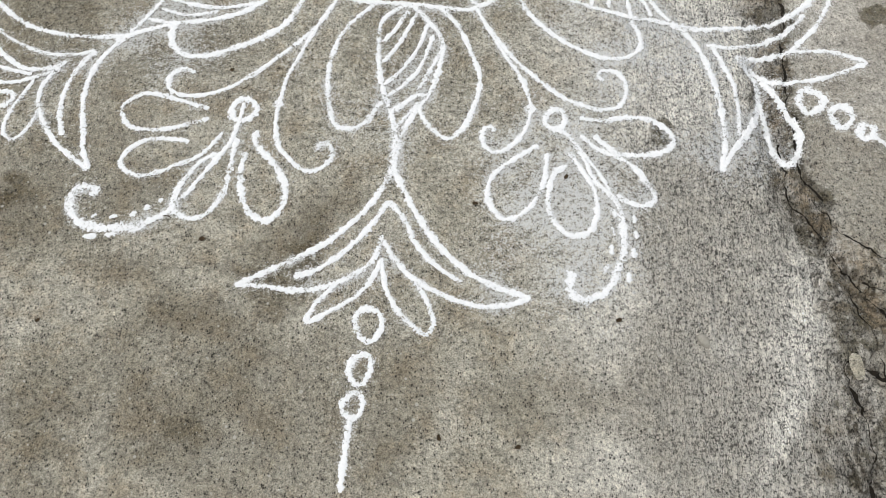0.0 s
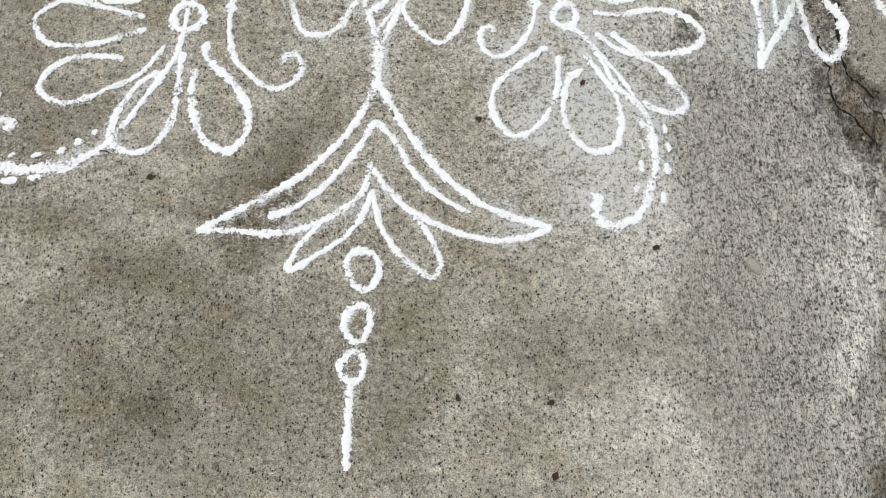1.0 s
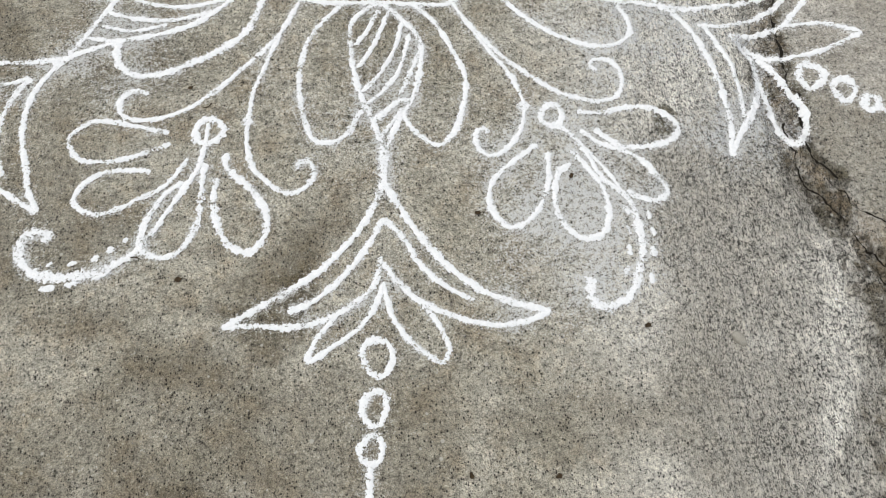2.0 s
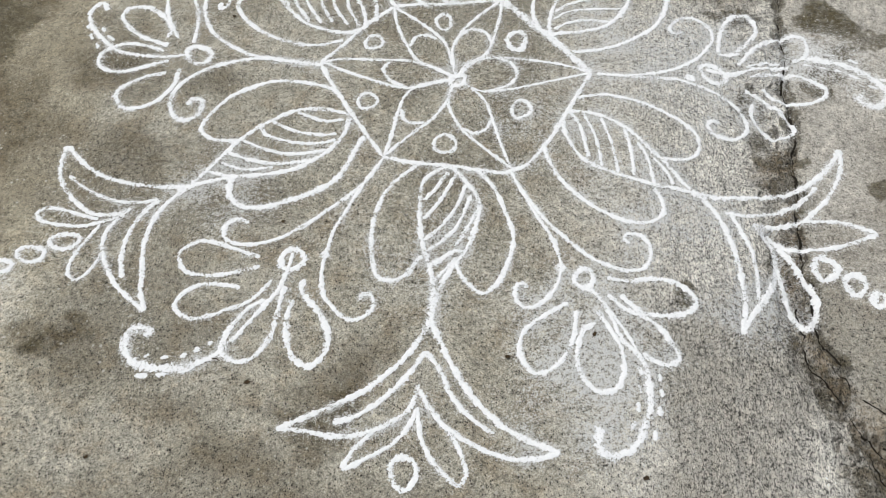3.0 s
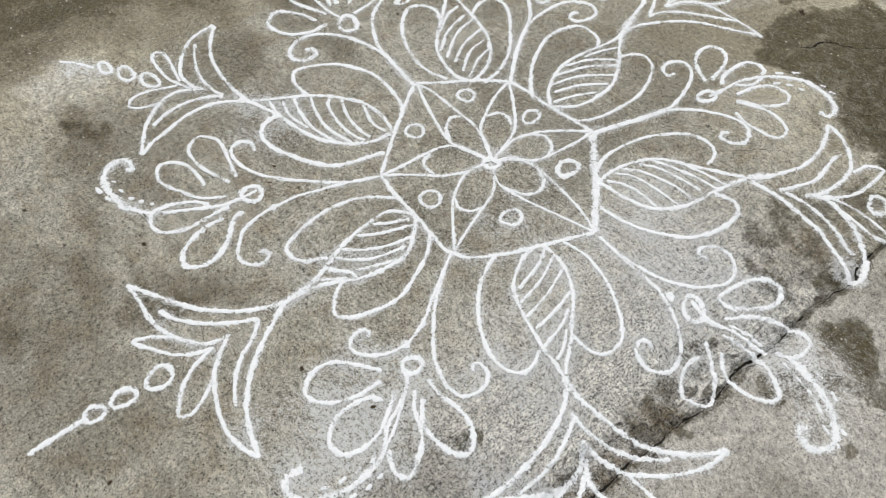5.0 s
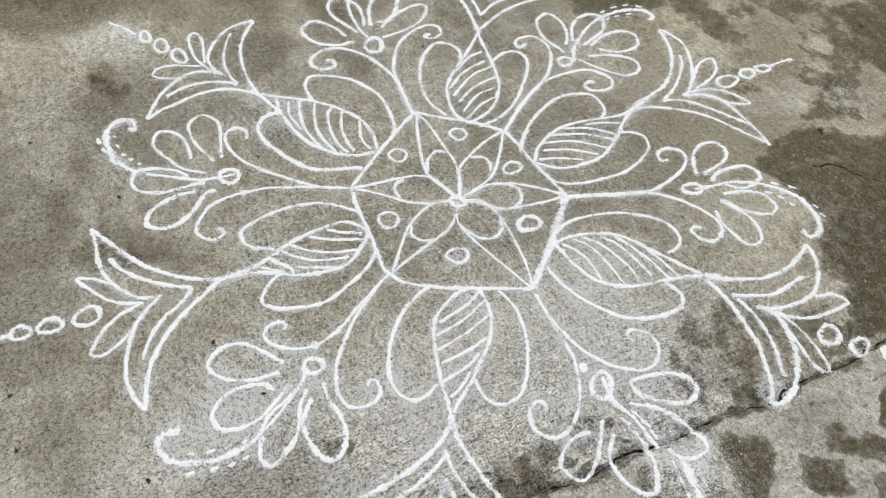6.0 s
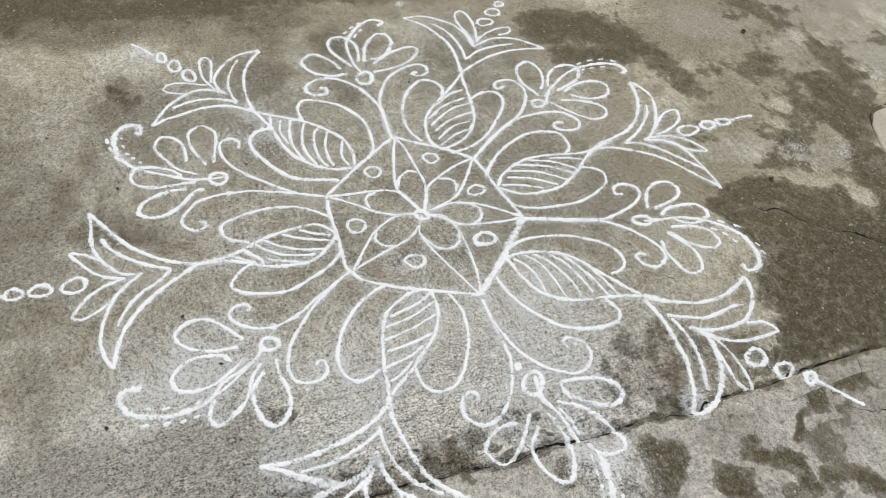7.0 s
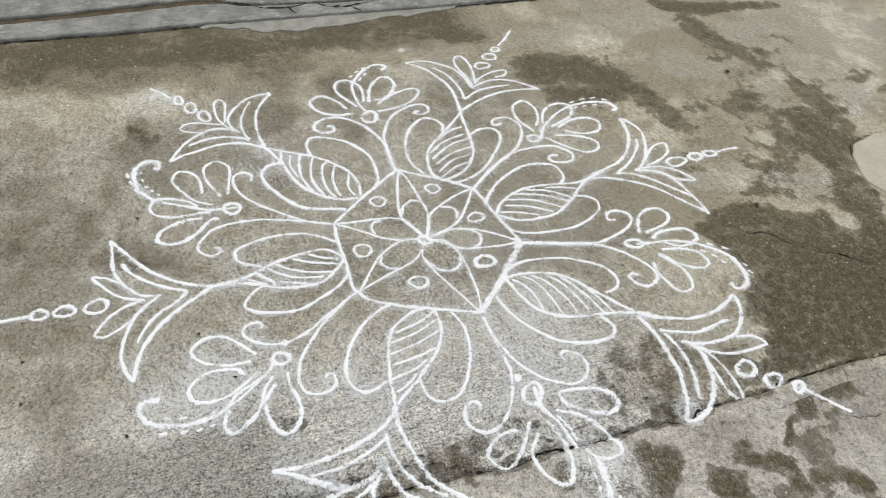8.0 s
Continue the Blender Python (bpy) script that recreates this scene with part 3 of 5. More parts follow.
# ---- open joints, filled with dirt; also a painted shadow line at the kerb ----
def crack_or_shade_strip(name, line_points, wide, mat, label, seed, level=None):
    c = spline(line_points, 0.003)
    c = c + 0.017 * np.stack([fbm(c[:, 0], c[:, 1], 38, 5, seed) - 0.5, fbm(c[:, 0], c[:, 1], 38, 5, seed + 5) - 0.5], 1)
    d = np.gradient(c, axis=0)
    d /= np.hypot(*d.T)[:, None]
    side = np.stack([-d[:, 1], d[:, 0]], 1)
    w = wide * np.clip(3.4 * (fbm(c[:, 0], c[:, 1], 45, 4, seed + 9) - 0.34), 0.2, 1.1)[:, None]
    left, right = c + side * w, c - side * w * 0.8
    verts = []
    for row, lift in ((left, 0.0004), (c, 0.0012), (right, 0.0004)):
        verts.append(np.c_[row, (height(row[:, 0], row[:, 1]) if level is None else level + 0 * row[:, 0]) + lift])
    q = len(c)
    faces = [(a + i, a + i + 1, a + q + i + 1, a + q + i) for a in (q, 0) for i in range(q - 1)]
    ob = mesh_object(name, np.vstack(verts).tolist(), [f[::-1] for f in faces], mat)
    return tagged(ob, label, "crack", kind="structure")


crack_or_shade_strip("crack", SLAB_CRACK, 0.0030, SOIL_AND_SHADE, "long dark crack between two concrete slabs", 21)
crack_or_shade_strip("crack", EDGE_CRACK, 0.0036, SOIL_AND_SHADE, "dark jagged crack in broken concrete", 23)
crack_or_shade_strip("crack", FAR_CRACK, 0.0034, SOIL_AND_SHADE, "thin dark crack in damp concrete", 25)
crack_or_shade_strip("crack", [(x + 0.008, y) for x, y in GROOVE[1:]], 0.0022, SOIL_AND_SHADE, "dark broken groove in worn concrete", 27)
crack_or_shade_strip("crack", [(0.765, -0.70), (0.80, -0.76), (0.85, -0.80), (0.93, -0.84)], 0.0018, SOIL_AND_SHADE, "dark jagged crack in broken concrete", 28)
crack_or_shade_strip("crack", [(0.80, -0.87), (0.83, -0.95), (0.84, -1.04)], 0.0018, SOIL_AND_SHADE, "dark jagged crack in broken concrete", 29)
crack_or_shade_strip("crack", [(0.83, -0.86), (0.90, -0.92), (0.95, -1.02), (0.93, -1.15)], 0.0026, SOIL_AND_SHADE, "dark jagged crack in broken concrete", 35)
for sx, sy, ex, ey in ((0.40, 0.52, 0.455, 0.60), (0.98, 0.80, 1.02, 0.92), (0.86, 0.93, 0.93, 0.87)):
    crack_or_shade_strip("crack", [(sx, sy), ((sx + ex) / 2 + 0.008, (sy + ey) / 2), (ex, ey)], 0.0014, SOIL_AND_SHADE, "hairline crack in weathered concrete", 30 + sx)


# ---- raised slabs along the yard's edge ----
def raised_slab(name, outline, low, high, mat, label, seed, ragged=0.012, bevel=0.006, step=0.02):
    c = spline(outline, step, closed=True)[:-1]
    c = c + ragged * np.stack([fbm(c[:, 0], c[:, 1], 16, 4, seed) - 0.5, fbm(c[:, 0], c[:, 1], 16, 4, seed + 5) - 0.5], 1)
    mid, q = c.mean(0), len(c)
    d = np.roll(c, -1, 0) - np.roll(c, 1, 0)
    d /= np.hypot(*d.T)[:, None]
    inward = np.stack([-d[:, 1], d[:, 0]], 1)
    rings = [(c, low), (c, high - bevel), (c + inward * bevel * 0.4, high - bevel * 0.3), (c + inward * bevel * 1.2, high)]
    verts = [np.c_[r, np.full(q, z)] for r, z in rings]
    faces = [(a * q + i, a * q + (i + 1) % q, (a + 1) * q + (i + 1) % q, (a + 1) * q + i) for a in range(3) for i in range(q)]
    faces.append(tuple(3 * q + i for i in range(q)))
    ob = mesh_object(name, np.vstack(verts).tolist(), faces, mat, flat=True)
    return tagged(ob, label, "kerb", kind="structure")


kerb_line = [(-1.95, -9.0), (-1.72, -4.5), (-1.56, -2.2), (-1.49, -1.3), (-1.455, -0.93), (-1.43, -0.72), (-1.405, -0.34), (-1.385, -0.18), (-1.35, 0.17), (-1.31, 0.55), (-1.27, 1.01), (-1.2, 1.7), (-0.95, 4.5), (-0.55, 9.0)]
joint_line = [(-2.05, -9.0), (-1.82, -4.5), (-1.66, -2.2), (-1.60, -1.3), (-1.575, -0.93), (-1.565, -0.72), (-1.555, -0.34), (-1.50, -0.18), (-1.44, 0.17), (-1.40, 0.55), (-1.36, 1.01), (-1.29, 1.7), (-1.04, 4.5), (-0.64, 9.0)]
gap = [0.045, 0.045, 0.045, 0.045, 0.040, 0.048, 0.040, 0.016, 0.009, 0.008, 0.008, 0.008, 0.008, 0.008]
raised_slab("kerb", kerb_line + joint_line[::-1], -0.03, 0.016, KERB, "blue-grey concrete kerb slab with a ragged edge", 41)
raised_slab("kerb", [(x - g, y) for (x, y), g in zip(joint_line, gap)] + [(-1.6, 9.0), (-2.2, 4.5), (-2.5, 0.0), (-2.8, -4.5), (-3.1, -9.0)], -0.03, 0.019, KERB, "blue-grey concrete drain slab behind a cracked joint", 43)
raised_slab("mortar_skim", [(-1.40, -0.40), (-1.35, -0.26), (-1.315, -0.18), (-1.275, -0.05), (-1.265, 0.10), (-1.285, 0.26), (-1.275, 0.41), (-1.275, 0.60), (-1.30, 0.82), (-1.33, 0.5), (-1.36, 0.17), (-1.395, -0.16)],
            -0.02, 0.005, MORTAR, "thin grey mortar skim spilt beside the kerb", 45, 0.05, 0.003)
raised_slab("joint_dirt", [(x + 0.004, y) for x, y in joint_line] + [(x - g - 0.004, y) for (x, y), g in zip(joint_line[::-1], gap[::-1])], -0.03, 0.006, SILT, "brown wet dirt in the open kerb joint", 47, 0.004, 0.002)
# no crack here: a dark strip painted as the shadow under the kerb's edge
crack_or_shade_strip("crack", [(x + 0.004, y) for x, y in kerb_line[1:-1]], 0.006, SOIL_AND_SHADE, "dark strip standing in for the shadow line along the foot of the kerb", 50, 0.0035)
crack_or_shade_strip("crack", [(-1.54, -0.25), (-1.50, -0.17), (-1.46, -0.11), (-1.44, -0.01), (-1.46, 0.06)], 0.0075, SOIL_AND_SHADE, "dark crack in the kerb slab", 51, 0.0165)
crack_or_shade_strip("crack", [(-1.47, 0.08), (-1.41, 0.15), (-1.39, 0.24), (-1.41, 0.35)], 0.0075, SOIL_AND_SHADE, "dark crack in the kerb slab", 52, 0.0165)
crack_or_shade_strip("crack", [(-1.45, -0.02), (-1.41, -0.01), (-1.385, 0.0)], 0.005, SOIL_AND_SHADE, "short dark crack in the kerb slab", 53, 0.0165)
crack_or_shade_strip("crack", [(-1.39, 0.24), (-1.36, 0.25), (-1.34, 0.27)], 0.005, SOIL_AND_SHADE, "short dark crack in the kerb slab", 54, 0.0165)

raised_slab("cement_patch", [(0.03, 1.95), (0.03, 1.86), (0.05, 1.77), (0.10, 1.71), (0.19, 1.66), (0.28, 1.655), (0.42, 1.72), (0.6, 1.9), (0.6, 2.3), (0.2, 2.3)],
            -0.02, 0.007, CEMENT, "smooth pale cement patch with a broken edge", 49, 0.03, 0.004)
crack_or_shade_strip("crack", [(0.03, 1.90), (0.025, 1.83), (0.05, 1.75), (0.11, 1.70), (0.17, 1.665), (0.23, 1.645), (0.29, 1.66)], 0.0035, SOIL_AND_SHADE, "dark crack round a cement patch", 56, 0.0005)
raised_slab("stone_chip", [(0.784, -1.0), (0.796, -0.998), (0.801, -1.012), (0.799, -1.032), (0.79, -1.038), (0.785, -1.02)],
            -0.03, 0.002, YARD, "loose pale chip of broken concrete in the crack", 57, 0.01, 0.003, 0.004)


# ---- the powder drawing: knots in centimetres, out along each sector's axis and to its left ----
rangoli = tagged(new("rangoli"), "six-fold floral rangoli drawn in white chalk powder on concrete", "rangoli")
CENTER_LABEL = "hexagon of white powder lines round a six-petal star"
LEAF_LABEL = "pointed leaf of white powder with slanting veins"
TAIL_LABEL = "forked fish-tail of white powder strokes"
FLOWER_LABEL = "pair of curling white powder stems under a flower"
TRAIL = []
RNG = np.random.RandomState(5)


def heap(points, width, closed=False):
    """Vertices, faces and cover of a low ragged ridge of powder along a curve."""
    q = len(points)
    d = np.gradient(points, axis=0)
    if closed:
        d = np.roll(points, -1, 0) - np.roll(points, 1, 0)
    d /= np.hypot(*d.T)[:, None] + 1e-9
    side = np.stack([-d[:, 1], d[:, 0]], 1)
    x, y = points.T
    half = 0.0066 * width * (0.6 + 0.8 * fbm(x, y, 60, 3, 61))
    ragged = [half * (0.45 + 1.1 * fbm(x + k, y, 210, 2, 63)) for k in (0.0, 3.0)]
    if not closed:
        taper = np.minimum(1, 0.45 + np.minimum(np.arange(q), np.arange(q)[::-1]) / 4)
        ragged = [r * taper for r in ragged]
    tall = 0.0017 * (0.6 + 0.8 * fbm(x, y, 120, 3, 67))
    rows, cover = [], []
    for a, up, c in ((-1.0, -0.25, 0.0), (-0.66, 0.45, 0.62), (-0.3, 0.9, 1.0), (0.05, 1.0, 1.0), (0.36, 0.86, 1.0), (0.7, 0.4, 0.6), (1.0, -0.25, 0.0)):
        r = points + side * (a * ragged[0 if a < 0 else 1])[:, None]
        bump = 0.0006 * (fbm(r[:, 0], r[:, 1], 420, 2, 69) - 0.5)
        rows.append(np.c_[r, height(r[:, 0], r[:, 1]) + 0.0007 + up * tall + bump])
        cover.append(c * (1 - 0.28 * max(0.0, width - 1.25)) * np.clip(0.35 + 1.25 * fbm(x, y, 40, 3, 71), 0.3, 1.25))
    last = q if closed else q - 1
    faces = [(b * q + i, b * q + (i + 1) % q, (b + 1) * q + (i + 1) % q, (b + 1) * q + i) for b in range(6) for i in range(last)]
    TRAIL.append((points, half))
    return np.vstack(rows), faces, np.concatenate(cover)


def powder_mesh(name, heaps, parent):
    verts, faces, cover, base = [], [], [], 0
    for v, f, c in heaps:
        verts.append(v)
        cover.append(c)
        faces += [tuple(i + base for i in face) for face in f]
        base += len(v)
    ob = mesh_object(name, np.vstack(verts).tolist(), faces, POWDER, parent)
    ob.data.attributes.new("cover", "FLOAT", "POINT").data.foreach_set("value", np.concatenate(cover).astype(np.float32))
    return ob


def motif(name, degrees, label):
    return {"name": name, "turn": radians(degrees), "label": label, "main": [], "rest": []}


def placed(m, u, v):
    c, s = math.cos(m["turn"]), math.sin(m["turn"])
    return np.stack([u * c - v * s, u * s + v * c], 1) / 100


def line(m, width, knots, name=""):
    k = np.array(knots, float)
    h = heap(spline(placed(m, k[:, 0], k[:, 1])), width)
    m["rest" if name else "main"].append((name, h))


def ring(m, width, middle, a, b, degrees, name):
    t = np.linspace(0, 2 * math.pi, max(10, int(2 * math.pi * a / 0.18)), endpoint=False)
    wob = 1 + 0.08 * np.sin(2 * t + middle[0]) + 0.05 * np.sin(3 * t + middle[1])
    c, s = math.cos(radians(degrees)), math.sin(radians(degrees))
    u, v = a * wob * np.cos(t), b * wob * np.sin(t)
    h = heap(placed(m, middle[0] + u * c - v * s, middle[1] + u * s + v * c), width, True)
    m["rest"].append((name, h))


def finish(m):
    body = tagged(powder_mesh(m["name"], [h for _, h in m["main"]], rangoli), m["label"])
    for name, h in m["rest"]:
        powder_mesh(name, [h], body)


m = motif("hexagon", 0, CENTER_LABEL)
line(m, 1.1, [(-33.4, 4.0), (-28.0, 11.0), (-24.2, 16.8), (-17.1, 24.3)])
line(m, 1, [(-17.2, 24.5), (-10.5, 25.6), (-4.2, 25.9), (5.8, 27.5), (10.6, 28.3)])
line(m, 2, [(10.6, 28.3), (16.2, 22.5), (23.6, 14.6), (28.8, 8.4), (32.8, 3.7)])
line(m, 1.1, [(32.8, 3.7), (28.7, -4.9), (25.5, -11.8), (21.6, -19.2), (17.6, -24.9), (14.0, -26.8)])
line(m, 1.1, [(14.0, -26.8), (11.4, -27.7), (0.6, -26.3), (-8.9, -25.7), (-15.2, -24.4)])
line(m, 1, [(-15.2, -24.4), (-22.4, -14.2), (-30.8, -1.2), (-33.4, 4.0)])
line(m, 0.9, [(-17.1, 24.3), (-15.6, 17.5), (-12.0, 9.5), (-9.2, 5.5), (-3.8, 2.8), (0, 0.7)], "petal")
line(m, 0.9, [(-16.6, 24.0), (-8.2, 17.5), (-3.1, 11.9), (-1.3, 6.2), (0.2, 0.3)], "petal")
line(m, 0.9, [(-11.8, 10.2), (-10.8, 13.6), (-8.2, 14.5), (-5.3, 13.3)], "petal_tip")
line(m, 0.9, [(10.6, 28.3), (4.8, 21.9), (0.9, 16.1), (-1.2, 9.8), (-0.8, 5.3), (0.2, 0.3)], "petal")
line(m, 0.9, [(10.4, 27.8), (10.4, 22.9), (9.1, 15.2), (7.0, 8.6), (2.7, 5.2), (0.6, 0.8)], "petal")
line(m, 0.9, [(0.5, 14.9), (3.3, 17.2), (6.8, 16.1), (8.5, 13.1)], "petal_tip")
line(m, 0.9, [(0.7, 0.4), (3.4, 5.1), (7.8, 7.4), (15.6, 7.4), (24.9, 6.2), (32.8, 4.0)], "petal")
line(m, 0.7, [(0.9, -0.7), (4.5, -2.8), (8.1, -3.6), (14.7, -2.2), (22.5, 0.3), (32.8, 3.7)], "petal")
line(m, 1, [(9.9, 7.5), (13.6, 5.8), (14.8, 2.4), (13.1, -1.1), (8.1, -3.6)], "petal_tip")
line(m, 0.9, [(-0.1, -1.4), (-1.3, -5.6), (-0.8, -9.4), (1.8, -14.8), (6.4, -19.7), (13.6, -26.0)], "petal")
line(m, 0.8, [(1.6, -0.9), (4.5, -3.2), (7.7, -7.1), (9.7, -13.6), (11.6, -19.8), (13.9, -26.3)], "petal")
line(m, 0.9, [(2.3, -15.2), (5.3, -16.5), (7.8, -15.3), (9.1, -12.3)], "petal_tip")
line(m, 0.9, [(-0.7, 0.1), (-8.3, -2.4), (-11.6, -5.7), (-13.1, -11.7), (-13.8, -17.7), (-15.0, -24.0)], "petal")
line(m, 0.9, [(-0.7, -2.0), (-1.5, -6.6), (-4.3, -12.1), (-9.6, -17.9), (-15.0, -24.2)], "petal")
line(m, 0.9, [(-12.3, -10.1), (-11.5, -13.0), (-9.3, -14.2), (-6.6, -13.8)], "petal_tip")
line(m, 0.9, [(-33.0, 3.9), (-28.4, 5.3), (-19.7, 5.5), (-11.7, 5.5), (-6.1, 3.6), (-0.3, 0.6)], "petal")
line(m, 0.9, [(-33.0, 3.9), (-22.4, -0.4), (-14.4, -3.0), (-9.4, -3.1), (-4.6, -1.4), (-0.1, -0.2)], "petal")
line(m, 0.9, [(-16.4, 5.1), (-17.8, 2.4), (-15.7, -1.1), (-12.4, -2.7)], "petal_tip")
ring(m, 0.9, (-21.0, 11.5), 2.38, 2.13, -71, "ring")
ring(m, 1, (-3.9, 19.5), 2.64, 1.99, -79, "ring")
ring(m, 1.3, (14.7, 13.7), 2.94, 2.37, -88, "ring")
ring(m, 0.9, (16.0, -8.7), 2.79, 2.24, -86, "ring")
ring(m, 0.9, (-1.4, -20.0), 2.86, 2.35, -78, "ring")
ring(m, 0.9, (-20.6, -7.9), 2.55, 2.17, -69, "ring")
ring(m, 1.5, (0.6, -0.4), 1.75, 1.58, 23, "ring")
finish(m)

m = motif("leaf", 270, LEAF_LABEL)
line(m, 1.1, [(26.6, 0), (27.2, -1.8), (30.4, -5.3), (35.4, -5.9), (41.9, -5.5), (48.2, -4.2), (53.1, -2.6), (58.8, -1.2)])
line(m, 1.1, [(26.6, 0), (27.6, 1.5), (30.7, 4.1), (34.9, 6.8), (40.2, 6.9), (47.6, 5.0), (52.3, 2.1), (58.4, -0.9)])
line(m, 0.9, [(28.1, -0.2), (32.5, -2.6), (36.1, -5.1)], "vein")
line(m, 0.9, [(28.5, 1.7), (36.2, -1.7), (41.0, -4.9)], "vein")
line(m, 0.9, [(31.1, 4.1), (37.9, 1.9), (43.4, -1.6), (46.3, -4.4)], "vein")
line(m, 0.9, [(34.2, 5.2), (41.8, 2.8), (46.0, -0.2), (49.1, -3.9)], "vein")
line(m, 0.9, [(38.0, 6.9), (43.8, 4.2), (47.4, 2.4)], "vein")
line(m, 1.1, [(48.5, 4.7), (48.9, 1.8), (52.6, -2.6)], "vein")
line(m, 0.9, [(50.2, 3.0), (53.2, 0.6), (56.1, -1.8)], "vein")
line(m, 1, [(26.5, -7.4), (30.6, -11.4), (35.3, -14.1), (42.3, -15.6), (50.4, -15.0), (55.3, -13.5), (56.3, -10.9), (55.1, -7.8), (50.0, -4.5)], "petal")
line(m, 1, [(27.1, 6.3), (31.6, 10.1), (38.0, 12.8), (44.6, 14.7), (51.8, 13.4), (56.5, 11.0), (58.3, 8.3), (56.1, 5.5), (52.6, 3.1), (50.3, 3.1)], "petal")
line(m, 1.8, [(58.5, -1.2), (61.7, -1.4), (66.5, -1.6)], "stem")
finish(m)

m = motif("fish_tail", 270, TAIL_LABEL)
line(m, 1.2, [(65.2, -1.5), (71.7, -5.0), (77.0, -9.4), (81.4, -14.6), (85.0, -21.3), (88.9, -28.9)])
line(m, 1.2, [(65.3, -1.4), (68.9, 0.3), (73.9, 2.9), (80.1, 7.0), (85.2, 12.2), (88.5, 18.0), (90.4, 23.9)])
line(m, 1.1, [(88.8, -28.9), (89.0, -23.5), (89.7, -18.5), (89.0, -13.1), (87.1, -8.6), (83.9, -4.5), (78.7, -2.8)])
line(m, 1, [(90.4, 23.9), (91.8, 19.8), (92.0, 14.7), (90.5, 9.4), (88.1, 4.6), (84.6, 0.4), (79.8, -2.6)])
line(m, 1.1, [(71.8, -2.1), (76.7, -5.1), (81.2, -8.9), (85.5, -14.1), (87.1, -18.5)], "inner_stroke")
line(m, 1, [(71.8, -2.1), (75.6, 1.0), (80.7, 3.5), (84.6, 7.1), (87.8, 11.9)], "inner_stroke")
line(m, 0.9, [(83.2, -2.8), (86.8, -4.2), (90.6, -7.1), (93.8, -12.1), (95.5, -15.4), (92.3, -14.2), (88.6, -10.9), (86.9, -8.4)], "petal")
line(m, 0.9, [(83.2, -2.8), (88.4, -2.0), (92.8, 0.2), (96.1, 3.4), (97.3, 5.8), (95.2, 6.9), (91.0, 5.5), (87.5, 3.3)], "petal")
ring(m, 1.1, (95.7, -4.5), 2.76, 2.56, 6, "ring")
ring(m, 1.1, (103.7, -5.5), 2.64, 1.86, 0, "ring")
ring(m, 1.1, (110.0, -6.3), 2.08, 1.74, 3, "ring")
line(m, 1, [(112.4, -6.7), (115.5, -7.0), (119.3, -7.2), (124.1, -7.5)], "end_line")
finish(m)

m = motif("flower", 240, FLOWER_LABEL)
line(m, 0.95, [(29.0, -0.6), (38.3, -0.4), (47.4, -2.7), (55.2, -5.2), (60.5, -8.3), (63.7, -12.0), (65.0, -15.1), (64.5, -17.3), (62.6, -18.6), (60.6, -18.3), (59.3, -16.8), (59.2, -14.8)])
line(m, 0.95, [(29.1, -0.7), (39.2, 0), (45.6, 1.0), (50.8, 1.8), (56.5, 4.0), (59.6, 5.5), (63.7, 8.8), (65.5, 12.8), (66.1, 16.6), (64.4, 19.0), (61.5, 19.7), (59.6, 18.8), (59.0, 17.2), (60.1, 16.0), (61.2, 16.5)])
ring(m, 1.4, (56.5, 3.9), 0.51, 0.43, 44, "knot")
ring(m, 1.2, (61.1, -1.2), 2.60, 2.31, 62, "hub")
line(m, 0.9, [(64.4, -7.3), (65.2, -11.0), (66.3, -15.5), (67.6, -19.7), (69.9, -21.6), (72.6, -22.4), (74.6, -20.8), (75.5, -18.2), (74.5, -15.0), (72.2, -11.5), (69.1, -8.5), (66.1, -5.9)], "petal")
line(m, 1, [(72.2, -6.0), (73.6, -9.3), (75.4, -12.5), (77.5, -14.2), (80.2, -15.1), (82.6, -14.7), (83.5, -12.7), (83.1, -9.6), (80.5, -7.0), (77.4, -4.8), (74.2, -2.6), (70.5, -1.8), (67.4, -1.7)], "petal")
line(m, 1.1, [(71.6, 0.1), (74.9, -1.4), (78.3, -1.7), (81.9, -1.4), (85.1, 0), (85.6, 1.9), (85.3, 4.1), (83.5, 6.0), (80.7, 6.6), (77.0, 6.1), (73.3, 4.6), (69.7, 2.7), (67.0, 1.4)], "petal")
line(m, 1.2, [(68.5, 4.8), (72.1, 6.3), (76.0, 9.3), (78.5, 12.8), (78.5, 16.2), (76.4, 17.5), (72.9, 17.2), (70.4, 15.2), (68.0, 11.4), (66.6, 6.9), (65.7, 4.8), (63.6, 3.9)], "petal")
line(m, 1, [(59.8, -2.1), (64.4, -0.2), (68.2, 0.9), (71.9, 0.9), (77.1, 0.6), (81.6, 0.5), (85.3, -0.1), (87.9, -1.0), (91.1, -3.1)], "stem")
line(m, 1.9, [(89.0, -1.8), (91.1, -3.1), (93.7, -6.4), (95.7, -9.8), (96.3, -13.0), (95.5, -16.0), (93.9, -17.6), (91.7, -18.0), (90.2, -17.0), (89.6, -15.0), (91.1, -14.7)], "tip_curl")
line(m, 0.9, [(84.5, -2.7), (85.5, -2.9)], "dash")
line(m, 0.9, [(86.9, -3.8), (88.2, -4.2)], "dash")
line(m, 0.9, [(89.2, -5.2), (90.5, -5.8)], "dash")
line(m, 0.9, [(91.6, -7.8), (92.8, -8.8)], "dash")
line(m, 0.9, [(93.4, -11.3), (94.5, -11.7)], "dash")
line(m, 0.9, [(96.8, -8.4), (98.3, -10.5)], "dash")
line(m, 0.9, [(94.6, -5.5), (96.0, -7.2)], "dash")
line(m, 0.9, [(91.2, -2.1), (93.1, -3.8)], "dash")
finish(m)

